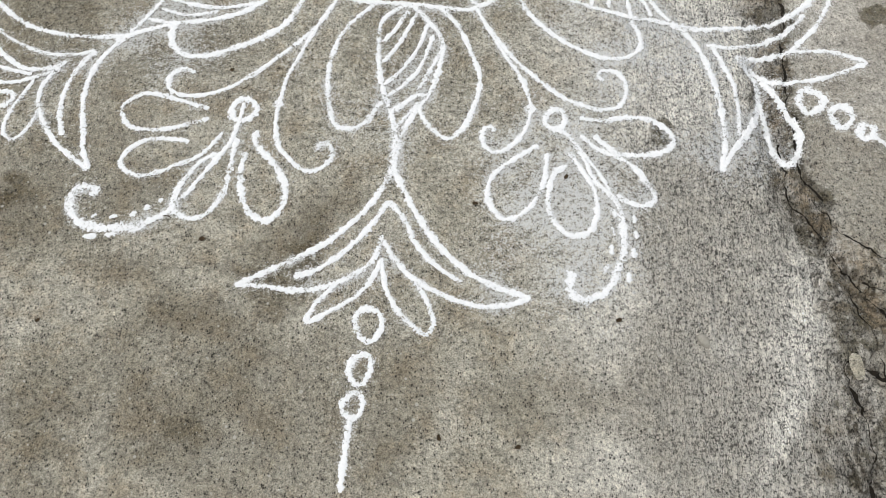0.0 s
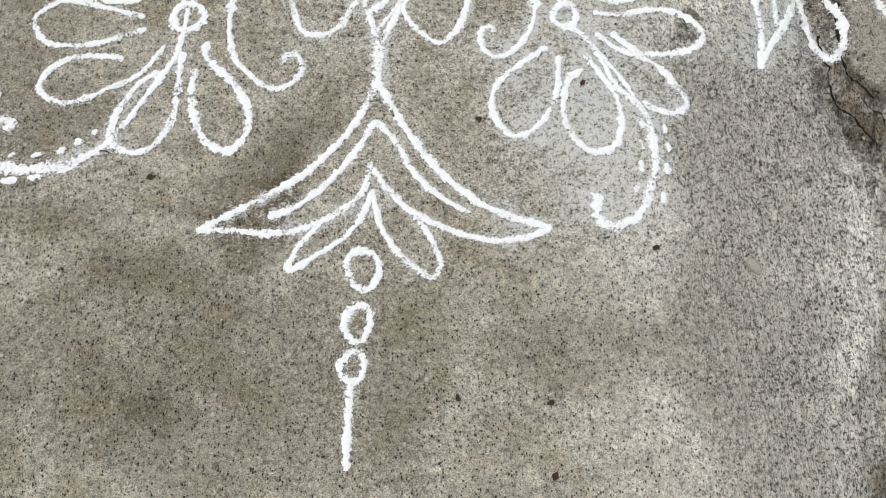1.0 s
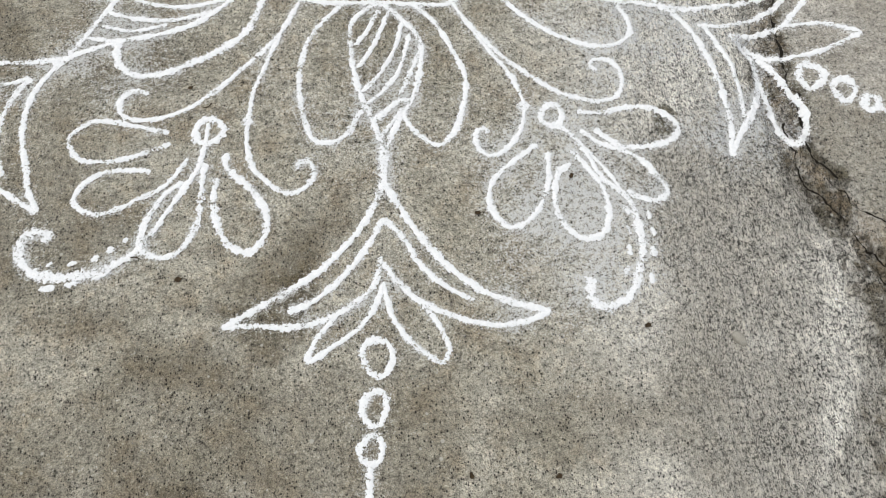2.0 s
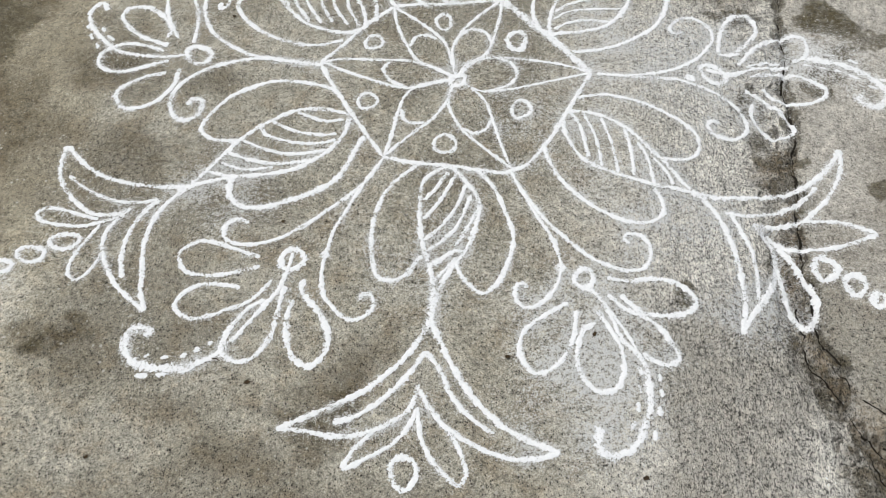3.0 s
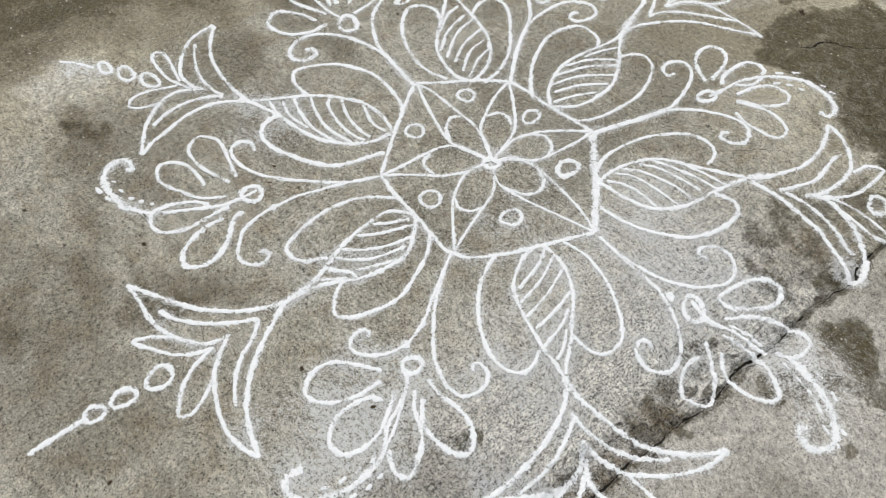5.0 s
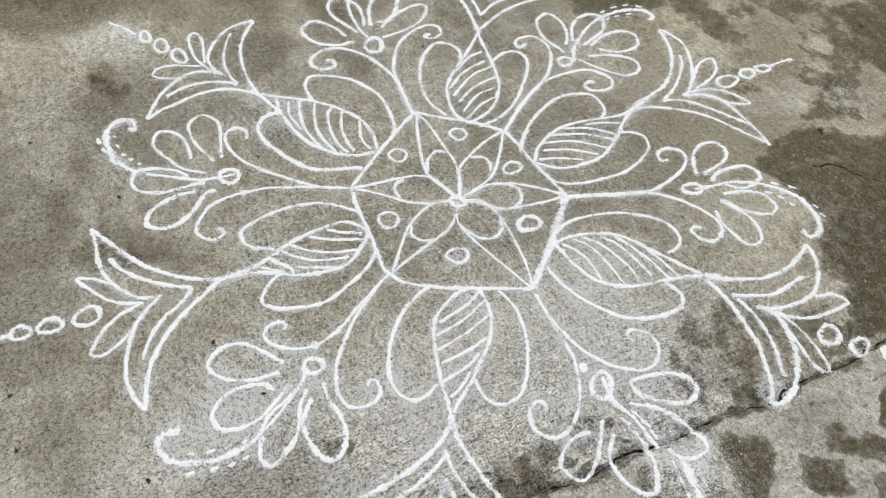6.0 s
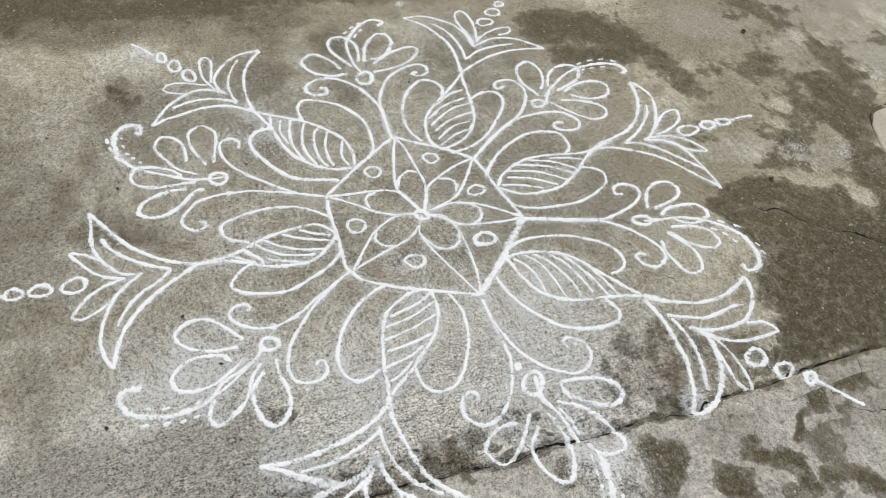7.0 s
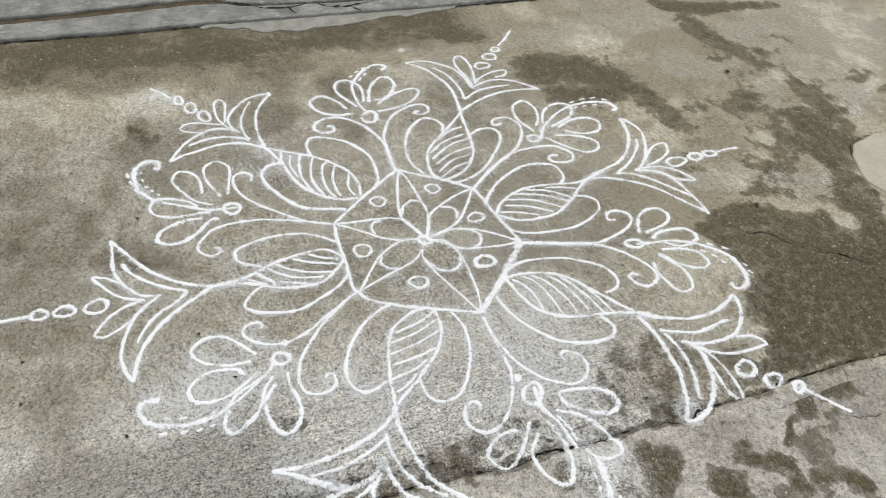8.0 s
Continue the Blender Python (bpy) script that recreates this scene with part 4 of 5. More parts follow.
m = motif("flower", 300, FLOWER_LABEL)
line(m, 0.95, [(30.4, -1.6), (35.1, -1.8), (40.8, -1.6), (47.2, -0.8), (53.5, 1.0), (58.2, 2.8), (61.4, 5.1), (63.9, 7.8), (64.7, 11.1), (63.0, 13.8), (60.1, 15.2), (57.5, 14.6), (56.2, 12.3), (57.1, 11.1), (58.4, 11.6)])
line(m, 0.95, [(30.4, -1.6), (39.2, -2.1), (44.1, -2.3), (49.6, -2.3), (54.4, -3.3), (57.2, -4.5), (59.6, -6.7), (60.9, -8.5), (61.9, -11.1), (62.2, -14.0), (61.4, -15.7), (59.4, -16.2), (57.3, -15.5), (56.3, -14.2), (56.7, -13.0), (57.9, -13.0)])
ring(m, 1.4, (56.9, -4.3), 0.52, 0.44, -47, "knot")
ring(m, 1.2, (61.2, -1.4), 2.44, 1.77, -43, "hub")
line(m, 1.1, [(63.4, 2.7), (65.8, 6.2), (67.0, 9.4), (69.2, 13.3), (71.6, 15.3), (75.0, 16.2), (77.0, 15.0), (77.1, 11.8), (75.7, 8.1), (73.2, 4.8), (70.4, 3.8), (67.9, 3.2)], "petal")
line(m, 1.1, [(66.6, 0.9), (70.7, 2.1), (74.3, 4.7), (78.0, 6.1), (81.8, 6.1), (84.9, 5.6), (84.9, 2.9), (83.1, 1.1), (80.7, -0.2)], "petal")
line(m, 1.1, [(68.7, -3.0), (72.6, -2.9), (77.4, -3.1), (81.7, -5.0), (84.3, -8.0), (84.1, -11.0), (81.7, -12.8), (77.7, -12.8), (73.8, -10.6), (71.2, -7.6), (70.9, -4.8)], "petal")
line(m, 1, [(64.6, -7.3), (64.8, -11.8), (65.5, -16.9), (67.4, -20.0), (70.4, -21.6), (74.4, -21.1), (75.5, -18.1), (74.3, -14.0), (71.4, -10.1), (66.8, -6.7)], "petal")
line(m, 1.1, [(63.5, -1.9), (66.3, -1.1), (70.9, -1.1), (75.8, -2.1), (78.8, -1.4), (81.7, -0.8), (85.7, -2.2), (89.6, -4.5)], "stem")
line(m, 0.8, [(70.0, -0.7), (74.7, -0.5), (79.3, -0.7)], "stem")
line(m, 1.7, [(82.1, -0.9), (86.3, -2.4), (90.3, -4.9), (93.1, -8.0), (95.2, -11.0), (95.7, -14.4), (94.7, -17.1), (92.4, -17.5), (90.5, -16.4), (89.8, -15.2)], "tip_curl")
line(m, 0.8, [(82.5, -2.3), (84.4, -2.8)], "dash")
line(m, 0.8, [(85.6, -4.4), (87.4, -4.9)], "dash")
line(m, 0.8, [(88.6, -6.4), (90.3, -7.4)], "dash")
line(m, 0.9, [(91.5, -9.0), (92.6, -10.6)], "dash")
line(m, 0.8, [(85.6, 0.4), (87.1, -0.3)], "dash")
line(m, 0.8, [(88.4, -1.1), (89.9, -1.8)], "dash")
line(m, 0.9, [(91.2, -3.2), (92.7, -4.4)], "dash")
line(m, 0.9, [(94.6, -6.7), (96.2, -7.8)], "dash")
finish(m)

m = motif("leaf", 210, LEAF_LABEL)
line(m, 1.1, [(27.4, -1.5), (31.0, -5.1), (34.6, -7.2), (38.3, -8.4), (43.2, -8.3), (48.1, -7.6), (53.2, -6.0), (57.8, -3.7), (62.4, -1.1), (66.8, 0.9)])
line(m, 1.2, [(27.5, -0.3), (31.0, 3.4), (35.4, 6.1), (40.3, 7.2), (45.0, 7.4), (50.4, 6.2), (56.1, 3.9), (61.5, 2.3), (66.6, 1.1)])
line(m, 0.9, [(37.9, -7.7), (33.6, -2.6), (29.1, -0.6)], "vein")
line(m, 0.9, [(44.3, -8.0), (40.3, -2.4), (35.3, 1.3), (32.2, 2.5)], "vein")
line(m, 0.9, [(47.3, -7.4), (46.7, -4.5), (42.7, -0.3), (37.6, 3.0), (33.0, 4.2)], "vein")
line(m, 0.9, [(52.3, -5.7), (48.4, -0.6), (43.4, 3.4), (35.8, 6.0)], "vein")
line(m, 0.9, [(56.4, -3.9), (53.2, 0), (48.2, 4.0), (40.3, 7.2)], "vein")
line(m, 0.9, [(58.8, -1.7), (54.9, 2.4), (48.7, 4.9)], "vein")
line(m, 0.9, [(62.2, -0.7), (58.5, 2.7), (55.6, 4.1)], "vein")
line(m, 1.1, [(27.1, -8.9), (28.7, -12.0), (33.3, -16.0), (39.2, -19.5), (45.1, -20.2), (50.1, -19.8), (55.4, -17.5), (59.2, -14.6), (60.0, -12.2), (58.5, -9.4), (55.0, -6.9), (53.0, -5.9)], "petal")
line(m, 1.4, [(26.8, 6.1), (29.6, 8.2), (33.8, 12.1), (38.0, 14.6), (43.7, 15.4), (50.0, 14.9), (54.0, 14.2), (58.2, 12.2), (60.0, 8.7), (59.6, 5.8), (57.9, 3.6)], "petal")
line(m, 1.9, [(65.6, 1.4), (68.0, 1.3), (70.0, 1.1)], "stem")
finish(m)

m = motif("fish_tail", 210, TAIL_LABEL)
line(m, 1.1, [(67.9, 1.1), (73.2, -1.6), (78.0, -4.9), (81.6, -8.1), (84.8, -11.9), (87.3, -17.0), (88.7, -22.4)])
line(m, 1.1, [(89.0, -22.7), (91.4, -18.5), (92.6, -13.9), (91.8, -8.6), (90.3, -4.3), (88.2, -1.1), (84.2, 1.0), (80.9, 1.7)])
line(m, 1.1, [(68.0, 1.3), (72.3, 3.1), (75.9, 5.4), (78.5, 8.2), (81.1, 12.7), (82.8, 18.1), (84.3, 22.3), (84.9, 27.1)])
line(m, 1.1, [(84.9, 27.1), (87.3, 21.8), (88.8, 17.3), (89.1, 12.3), (88.7, 8.1), (87.2, 5.0), (84.4, 2.8), (80.5, 1.1)])
line(m, 0.9, [(90.6, -14.0), (88.6, -9.6), (85.9, -5.5), (82.7, -2.2), (78.8, 0.3), (74.6, 1.6)], "inner_stroke")
line(m, 1.1, [(74.4, 1.8), (77.7, 3.1), (81.2, 5.7), (84.1, 9.3), (86.0, 13.1), (86.8, 17.5)], "inner_stroke")
line(m, 0.9, [(87.6, 0.6), (90.8, -2.2), (94.0, -5.4), (97.3, -7.6), (99.3, -7.0), (98.9, -4.7), (96.1, -2.2), (92.2, 0.3), (88.3, 1.5), (83.0, 2.2)], "petal")
line(m, 0.9, [(87.7, 2.2), (90.4, 4.2), (93.1, 6.1), (95.2, 8.1), (96.8, 11.0), (95.8, 13.5), (93.2, 12.9), (90.5, 11.0), (88.7, 9.0)], "petal")
ring(m, 1.1, (95.6, 2.9), 2.91, 1.99, -27, "ring")
ring(m, 1, (102.8, 2.8), 2.78, 1.95, -31, "ring")
ring(m, 1, (109.2, 2.8), 2.33, 1.46, -26, "ring")
line(m, 0.9, [(111.8, 3.8), (117.0, 3.9), (121.8, 4.7)], "end_line")
finish(m)

m = motif("leaf", 330, LEAF_LABEL)
line(m, 1, [(27.4, 3.8), (28.2, 6.1), (31.5, 8.0), (35.2, 9.0), (39.9, 9.1), (44.6, 8.0), (48.8, 6.2), (52.6, 4.9), (56.8, 2.7), (61.4, 0.6)])
line(m, 1, [(27.7, 3.5), (30.8, -0.5), (36.7, -4.3), (41.7, -4.7), (46.2, -4.1), (50.5, -3.2), (55.0, -2.1), (59.2, -0.7), (63.0, 0.4)])
line(m, 0.9, [(28.9, 5.7), (33.1, 2.7), (38.2, -3.4)], "vein")
line(m, 0.8, [(31.4, 7.2), (36.9, 2.5), (42.1, -4.2)], "vein")
line(m, 0.9, [(35.3, 8.3), (40.3, 3.5), (45.9, -3.7)], "vein")
line(m, 0.9, [(41.3, 8.4), (45.7, 3.1), (49.2, -2.6)], "vein")
line(m, 0.9, [(45.7, 6.4), (49.7, 3.3), (54.1, -2.3)], "vein")
line(m, 0.8, [(50.7, 4.3), (54.4, 2.5), (57.7, 0)], "vein")
line(m, 0.8, [(52.7, 4.7), (56.4, 3.2), (59.6, 1.0)], "vein")
line(m, 0.9, [(27.5, 10.8), (32.0, 14.8), (36.4, 16.6), (41.4, 17.8), (47.0, 17.8), (51.8, 17.4), (56.3, 15.4), (58.4, 11.6), (57.5, 8.4), (54.3, 6.1), (52.1, 5.1)], "petal")
line(m, 1, [(27.9, -5.8), (31.1, -9.1), (35.8, -12.2), (42.1, -14.3), (48.2, -14.9), (53.6, -14.3), (57.3, -12.1), (59.0, -8.9), (57.8, -5.9), (54.6, -3.1)], "petal")
line(m, 1.9, [(61.6, 0.1), (63.6, 0.4), (65.4, 0.9)], "stem")
finish(m)

m = motif("fish_tail", 330, TAIL_LABEL)
line(m, 1.2, [(63.4, 0.6), (67.7, 2.0), (72.9, 5.6), (77.7, 9.6), (81.5, 14.0), (83.6, 18.9), (84.7, 24.4), (85.1, 29.2)])
line(m, 1.2, [(85.1, 28.8), (86.9, 24.4), (87.5, 19.6), (87.2, 14.0), (85.9, 9.1), (84.9, 6.1), (80.9, 2.2), (76.3, -0.8)])
line(m, 1.2, [(64.1, 0.1), (68.8, -2.3), (73.7, -6.7), (78.0, -12.2), (81.7, -17.9), (83.3, -21.8), (84.5, -25.9)])
line(m, 1.4, [(84.5, -25.9), (84.5, -21.5), (85.1, -17.2), (85.4, -13.4), (85.2, -8.8), (83.5, -4.7), (80.6, -1.8), (76.9, -0.6)])
line(m, 1, [(70.1, -1.0), (73.9, 0.7), (78.3, 4.1), (81.9, 8.7), (83.6, 12.9), (84.1, 16.2)], "inner_stroke")
line(m, 1, [(70.8, -0.3), (74.9, -3.5), (79.0, -7.4), (82.0, -12.0), (84.2, -16.9)], "inner_stroke")
line(m, 1, [(84.9, 6.1), (88.5, 8.3), (92.2, 10.3), (96.3, 11.4), (99.0, 11.5), (97.6, 9.2), (93.7, 4.1), (89.1, 0.3), (84.7, -1.6), (79.8, -0.5)], "petal")
line(m, 1.1, [(82.3, -1.1), (86.2, -4.0), (90.4, -7.3), (93.6, -9.7), (95.2, -13.5), (95.4, -16.3), (93.7, -16.8), (90.6, -14.5), (86.6, -9.3), (83.4, -4.8)], "petal")
ring(m, 1.4, (93.0, -2.6), 2.77, 2.17, 81, "ring")
ring(m, 1.3, (99.5, -2.9), 2.47, 1.88, 90, "ring")
ring(m, 1.3, (104.8, -3.7), 1.78, 1.27, -81, "ring")
line(m, 1, [(106.3, -4.1), (109.0, -4.4), (112.0, -5.2), (117.3, -7.7)], "end_line")
finish(m)

m = motif("leaf", 30, LEAF_LABEL)
line(m, 1.1, [(27.5, 0.5), (29.3, 4.9), (31.9, 8.5), (36.5, 12.8), (41.0, 15.1), (45.7, 16.1), (50.4, 16.0), (55.8, 16.3), (60.2, 16.5), (65.0, 16.9)])
line(m, 1.2, [(27.5, 1.8), (30.1, 2.0), (33.8, 0.4), (37.9, -0.7), (41.7, -1.4), (45.3, -0.5), (48.7, 1.1), (52.3, 3.7), (55.8, 7.7), (59.4, 11.5), (65.1, 16.8)])
line(m, 0.9, [(30.0, 3.8), (35.2, 3.9), (39.6, 2.3), (43.7, -0.4)], "vein")
line(m, 0.8, [(31.7, 6.9), (36.1, 7.4), (41.7, 5.8), (48.9, 2.0)], "vein")
line(m, 0.9, [(33.4, 9.0), (38.8, 9.7), (46.6, 8.0), (52.3, 5.0)], "vein")
line(m, 1, [(37.0, 12.0), (42.5, 12.3), (49.4, 10.3), (53.8, 8.5)], "vein")
line(m, 0.9, [(40.3, 14.5), (45.8, 13.8), (52.1, 12.5), (58.3, 10.4)], "vein")
line(m, 0.9, [(45.7, 16.1), (53.2, 14.8), (60.0, 12.5)], "vein")
line(m, 1, [(26.6, 5.0), (27.0, 7.8), (28.9, 12.6), (32.6, 17.4), (37.2, 21.8), (42.2, 24.7), (47.1, 26.6), (51.2, 26.8), (54.9, 24.9), (56.0, 21.6), (54.5, 17.8)], "petal")
line(m, 1.1, [(29.8, -5.1), (35.0, -7.1), (40.7, -8.3), (47.3, -8.2), (53.2, -7.0), (58.5, -3.6), (62.1, 0.6), (63.9, 4.7), (62.8, 7.5), (60.4, 8.4), (57.5, 8.6)], "petal")
line(m, 2, [(63.8, 16.0), (66.2, 17.2), (69.0, 18.9)], "stem")
finish(m)

m = motif("fish_tail", 30, TAIL_LABEL)
line(m, 1.2, [(66.5, 17.3), (70.5, 19.2), (74.2, 21.8), (79.0, 25.7), (82.5, 31.2), (84.4, 36.7), (85.4, 43.5)])
line(m, 1.2, [(85.7, 43.2), (88.9, 39.9), (91.1, 34.9), (91.6, 29.7), (90.2, 25.8), (87.8, 21.9), (83.9, 17.8), (80.1, 15.5)])
line(m, 1.3, [(66.2, 16.1), (70.2, 14.6), (75.2, 12.2), (79.9, 8.7), (83.9, 5.9), (87.5, 1.9), (90.0, -1.7), (92.0, -6.0), (93.9, -7.4)])
line(m, 1.4, [(94.2, -7.2), (95.3, -3.5), (95.8, 0.6), (94.7, 5.7), (92.2, 10.5), (89.6, 13.4), (86.1, 16.3), (82.8, 16.8)])
line(m, 1.1, [(73.5, 15.5), (77.5, 17.9), (82.3, 21.8), (84.6, 25.8), (86.7, 30.7), (89.1, 33.7)], "inner_stroke")
line(m, 1.1, [(75.1, 15.3), (80.4, 13.2), (84.6, 10.5), (88.5, 6.6), (91.4, 3.1), (93.0, 1.0)], "inner_stroke")
line(m, 1, [(92.2, 28.0), (95.3, 31.2), (98.1, 32.1), (100.0, 31.3), (98.1, 27.5), (95.6, 23.9), (92.3, 20.3), (88.4, 18.2), (84.6, 17.2)], "petal")
line(m, 1, [(84.3, 16.8), (88.9, 17.0), (93.4, 15.4), (97.2, 13.4), (100.3, 11.1), (101.9, 8.9), (99.9, 7.9), (96.6, 9.1), (93.4, 11.4), (89.9, 13.7), (86.9, 16.3)], "petal")
ring(m, 1.2, (98.8, 19.1), 3.24, 2.24, 87, "ring")
ring(m, 1.2, (106.4, 20.3), 2.82, 1.96, 66, "ring")
ring(m, 1.2, (112.8, 21.9), 1.96, 1.29, 86, "ring")
line(m, 1.1, [(114.1, 22.3), (118.8, 22.6), (123.5, 22.9), (127.2, 23.4)], "end_line")
finish(m)

m = motif("flower", 60, FLOWER_LABEL)
line(m, 1.1, [(28.9, 4.3), (38.0, 5.9), (47.6, 7.7), (54.1, 9.3), (59.1, 12.9), (62.6, 16.3), (65.4, 20.4), (65.7, 24.2), (63.3, 26.0), (59.9, 25.6), (57.7, 23.4), (58.4, 20.9), (60.8, 21.5)])
line(m, 1.1, [(28.9, 4.1), (38.0, 5.5), (47.6, 7.3), (53.2, 8.3), (58.8, 7.7), (63.5, 6.1), (68.1, 3.7), (71.8, 0.4), (72.4, -2.8), (70.7, -5.7), (68.0, -6.7), (65.0, -5.4), (63.7, -3.5), (65.1, -2.3), (66.8, -2.4)])
ring(m, 1.2, (66.2, 11.4), 2.91, 1.79, 20, "hub")
line(m, 1.1, [(66.8, 11.1), (73.0, 13.3), (78.1, 15.1), (84.0, 15.7), (88.8, 15.1), (93.6, 13.7)], "stem")
line(m, 1.5, [(92.0, 14.2), (96.6, 12.0), (99.3, 8.8), (100.8, 5.0), (100.9, 1.1), (99.2, -1.5), (96.7, -1.9), (95.7, 0.2)], "tip_curl")
line(m, 1.2, [(68.1, 16.8), (68.0, 22.0), (69.2, 26.2), (72.0, 29.2), (75.8, 30.0), (78.4, 28.0), (78.0, 24.3), (74.6, 20.6), (70.1, 17.2)], "petal")
line(m, 1.2, [(72.3, 14.9), (74.3, 17.8), (78.7, 20.5), (83.0, 21.8), (86.3, 20.6), (87.2, 18.0), (85.7, 16.3)], "petal")
line(m, 0.9, [(76.0, 14.1), (79.6, 13.2), (82.9, 13.9), (86.0, 15.9)], "petal")
line(m, 1.1, [(74.9, 10.5), (81.1, 12.1), (85.9, 11.9), (88.9, 9.4), (89.7, 7.1), (87.7, 4.9), (84.2, 4.5), (79.4, 5.3), (76.4, 7.2), (73.7, 8.3)], "petal")
line(m, 1, [(71.8, 4.3), (72.8, 0.2), (75.3, -3.2), (77.8, -6.0), (80.4, -6.7), (82.9, -4.8), (83.3, -2.3), (81.9, 1.8), (79.3, 4.5), (76.4, 6.3), (73.6, 7.7)], "petal")
line(m, 0.9, [(89.8, 16.2), (92.3, 16.0)], "dash")
line(m, 0.9, [(94.7, 15.6), (97.1, 15.0)], "dash")
line(m, 0.9, [(97.6, 11.9), (99.0, 10.8)], "dash")
line(m, 0.9, [(100.8, 9.4), (102.2, 8.5)], "dash")
line(m, 0.9, [(101.9, 6.6), (103.6, 5.5)], "dash")
line(m, 0.9, [(87.2, 12.5), (89.6, 12.4)], "dash")
line(m, 0.9, [(90.8, 11.5), (92.8, 10.7)], "dash")
line(m, 0.9, [(93.8, 9.6), (95.1, 8.4)], "dash")
finish(m)

m = motif("leaf", 90, LEAF_LABEL)
line(m, 1, [(26.5, 3.2), (29.9, 7.0), (34.1, 9.5), (39.8, 11.3), (45.7, 11.5), (52.0, 10.4), (59.1, 8.9), (64.2, 8.9), (68.1, 10.2)])
line(m, 1.1, [(26.4, 3.0), (29.8, -0.2), (34.1, -2.4), (39.3, -3.1), (45.2, -2.9), (50.3, -0.7), (55.1, 2.3), (59.2, 5.7), (64.4, 8.9)])
line(m, 0.9, [(28.1, 3.5), (33.6, 1.6), (40.1, -1.8)], "vein")
line(m, 0.9, [(31.1, 5.9), (38.2, 3.2), (45.4, -1.8)], "vein")
line(m, 0.9, [(32.6, 8.4), (41.3, 5.4), (49.3, -0.8)], "vein")
line(m, 0.9, [(36.2, 10.0), (45.1, 6.9), (53.1, 1.3)], "vein")
line(m, 0.9, [(41.1, 10.9), (48.6, 7.9), (54.9, 2.6)], "vein")
line(m, 0.9, [(48.2, 9.7), (53.7, 8.3), (59.2, 5.7)], "vein")
line(m, 1.2, [(24.9, 8.3), (29.1, 13.1), (34.4, 17.3), (41.1, 20.7), (46.9, 22.3), (52.5, 21.7), (57.2, 19.2), (57.8, 15.1), (57.0, 12.1), (54.1, 9.9)], "petal")
line(m, 1, [(26.4, 2.1), (27.6, -4.3), (30.6, -7.1), (35.9, -9.1), (41.9, -10.0), (47.3, -10.4), (52.8, -9.4), (58.0, -7.3), (61.1, -4.9), (62.1, -1.8), (60.3, 1.0), (56.1, 3.4)], "petal")
line(m, 1.9, [(63.8, 8.6), (66.9, 9.8), (70.3, 11.0)], "stem")
finish(m)

m = motif("fish_tail", 90, TAIL_LABEL)
line(m, 1.2, [(66.7, 9.6), (73.3, 11.7), (79.8, 13.5), (84.9, 16.3), (89.6, 21.0), (92.7, 25.6), (94.6, 30.7), (95.6, 36.0)])
line(m, 1.1, [(95.8, 36.2), (98.1, 32.5), (99.1, 27.3), (97.7, 22.6), (94.5, 16.7), (91.1, 12.4), (86.9, 9.0), (84.0, 7.7)])
line(m, 1.1, [(66.5, 9.2), (71.7, 7.7), (77.2, 4.8), (82.1, 1.2), (86.5, -3.3), (89.5, -8.0), (92.3, -12.9), (94.8, -16.6), (96.1, -19.5)])
line(m, 1, [(96.2, -19.0), (96.3, -14.2), (96.1, -9.3), (95.5, -3.4), (93.8, 2.3), (90.6, 5.5), (84.8, 7.9)])
line(m, 1.1, [(94.9, 23.5), (92.9, 20.0), (87.7, 14.9), (82.6, 11.3), (76.7, 8.6)], "inner_stroke")
line(m, 1, [(76.5, 8.6), (81.8, 6.9), (86.4, 2.7), (90.4, -2.4), (93.3, -6.4), (95.5, -9.6)], "inner_stroke")
line(m, 1, [(90.3, 11.3), (96.0, 16.2), (100.1, 18.2), (103.5, 17.9), (102.4, 14.1), (98.7, 11.3), (93.9, 9.6), (88.9, 8.7)], "petal")
line(m, 1, [(86.5, 8.4), (93.0, 7.3), (97.6, 4.5), (100.5, 0.9), (102.0, -3.0), (97.6, -1.5), (94.2, 1.4), (91.3, 5.0), (87.1, 7.4)], "petal")
ring(m, 1.1, (101.7, 7.6), 3.64, 2.41, -1, "ring")
ring(m, 1.2, (110.3, 7.8), 2.62, 1.85, 12, "ring")
ring(m, 1, (116.8, 7.8), 2.66, 1.52, -7, "ring")
line(m, 1, [(120.0, 7.6), (124.5, 7.8), (129.4, 7.3)], "end_line")
finish(m)

m = motif("flower", 120, FLOWER_LABEL)
line(m, 1.1, [(29.6, 2.0), (40.7, 3.2), (49.2, 3.5), (54.7, 2.8), (58.9, 1.2), (64.1, -1.9), (68.3, -5.7), (69.7, -10.1), (69.1, -13.9), (65.9, -15.2), (62.4, -13.1), (60.9, -10.0), (62.2, -8.1), (64.2, -8.9), (64.9, -10.3)])
line(m, 1.1, [(30.0, 2.2), (41.1, 3.5), (53.0, 3.2), (59.2, 3.5), (65.8, 5.8), (70.1, 9.0), (71.6, 12.2), (71.2, 15.8), (67.9, 18.6), (64.8, 18.3), (64.2, 16.2), (67.1, 15.4)])
ring(m, 1.2, (67.5, 1.6), 2.47, 1.78, -34, "hub")
line(m, 1.4, [(69.1, -0.9), (74.6, 2.1), (80.2, 2.8)], "stem")
line(m, 1, [(74.6, 2.1), (80.2, 2.8), (87.6, 3.1), (95.0, 1.8)], "stem")
line(m, 1.3, [(93.6, 2.1), (101.0, -1.6), (105.4, -5.9), (107.0, -9.0), (106.2, -12.0), (103.4, -11.9)], "tip_curl")
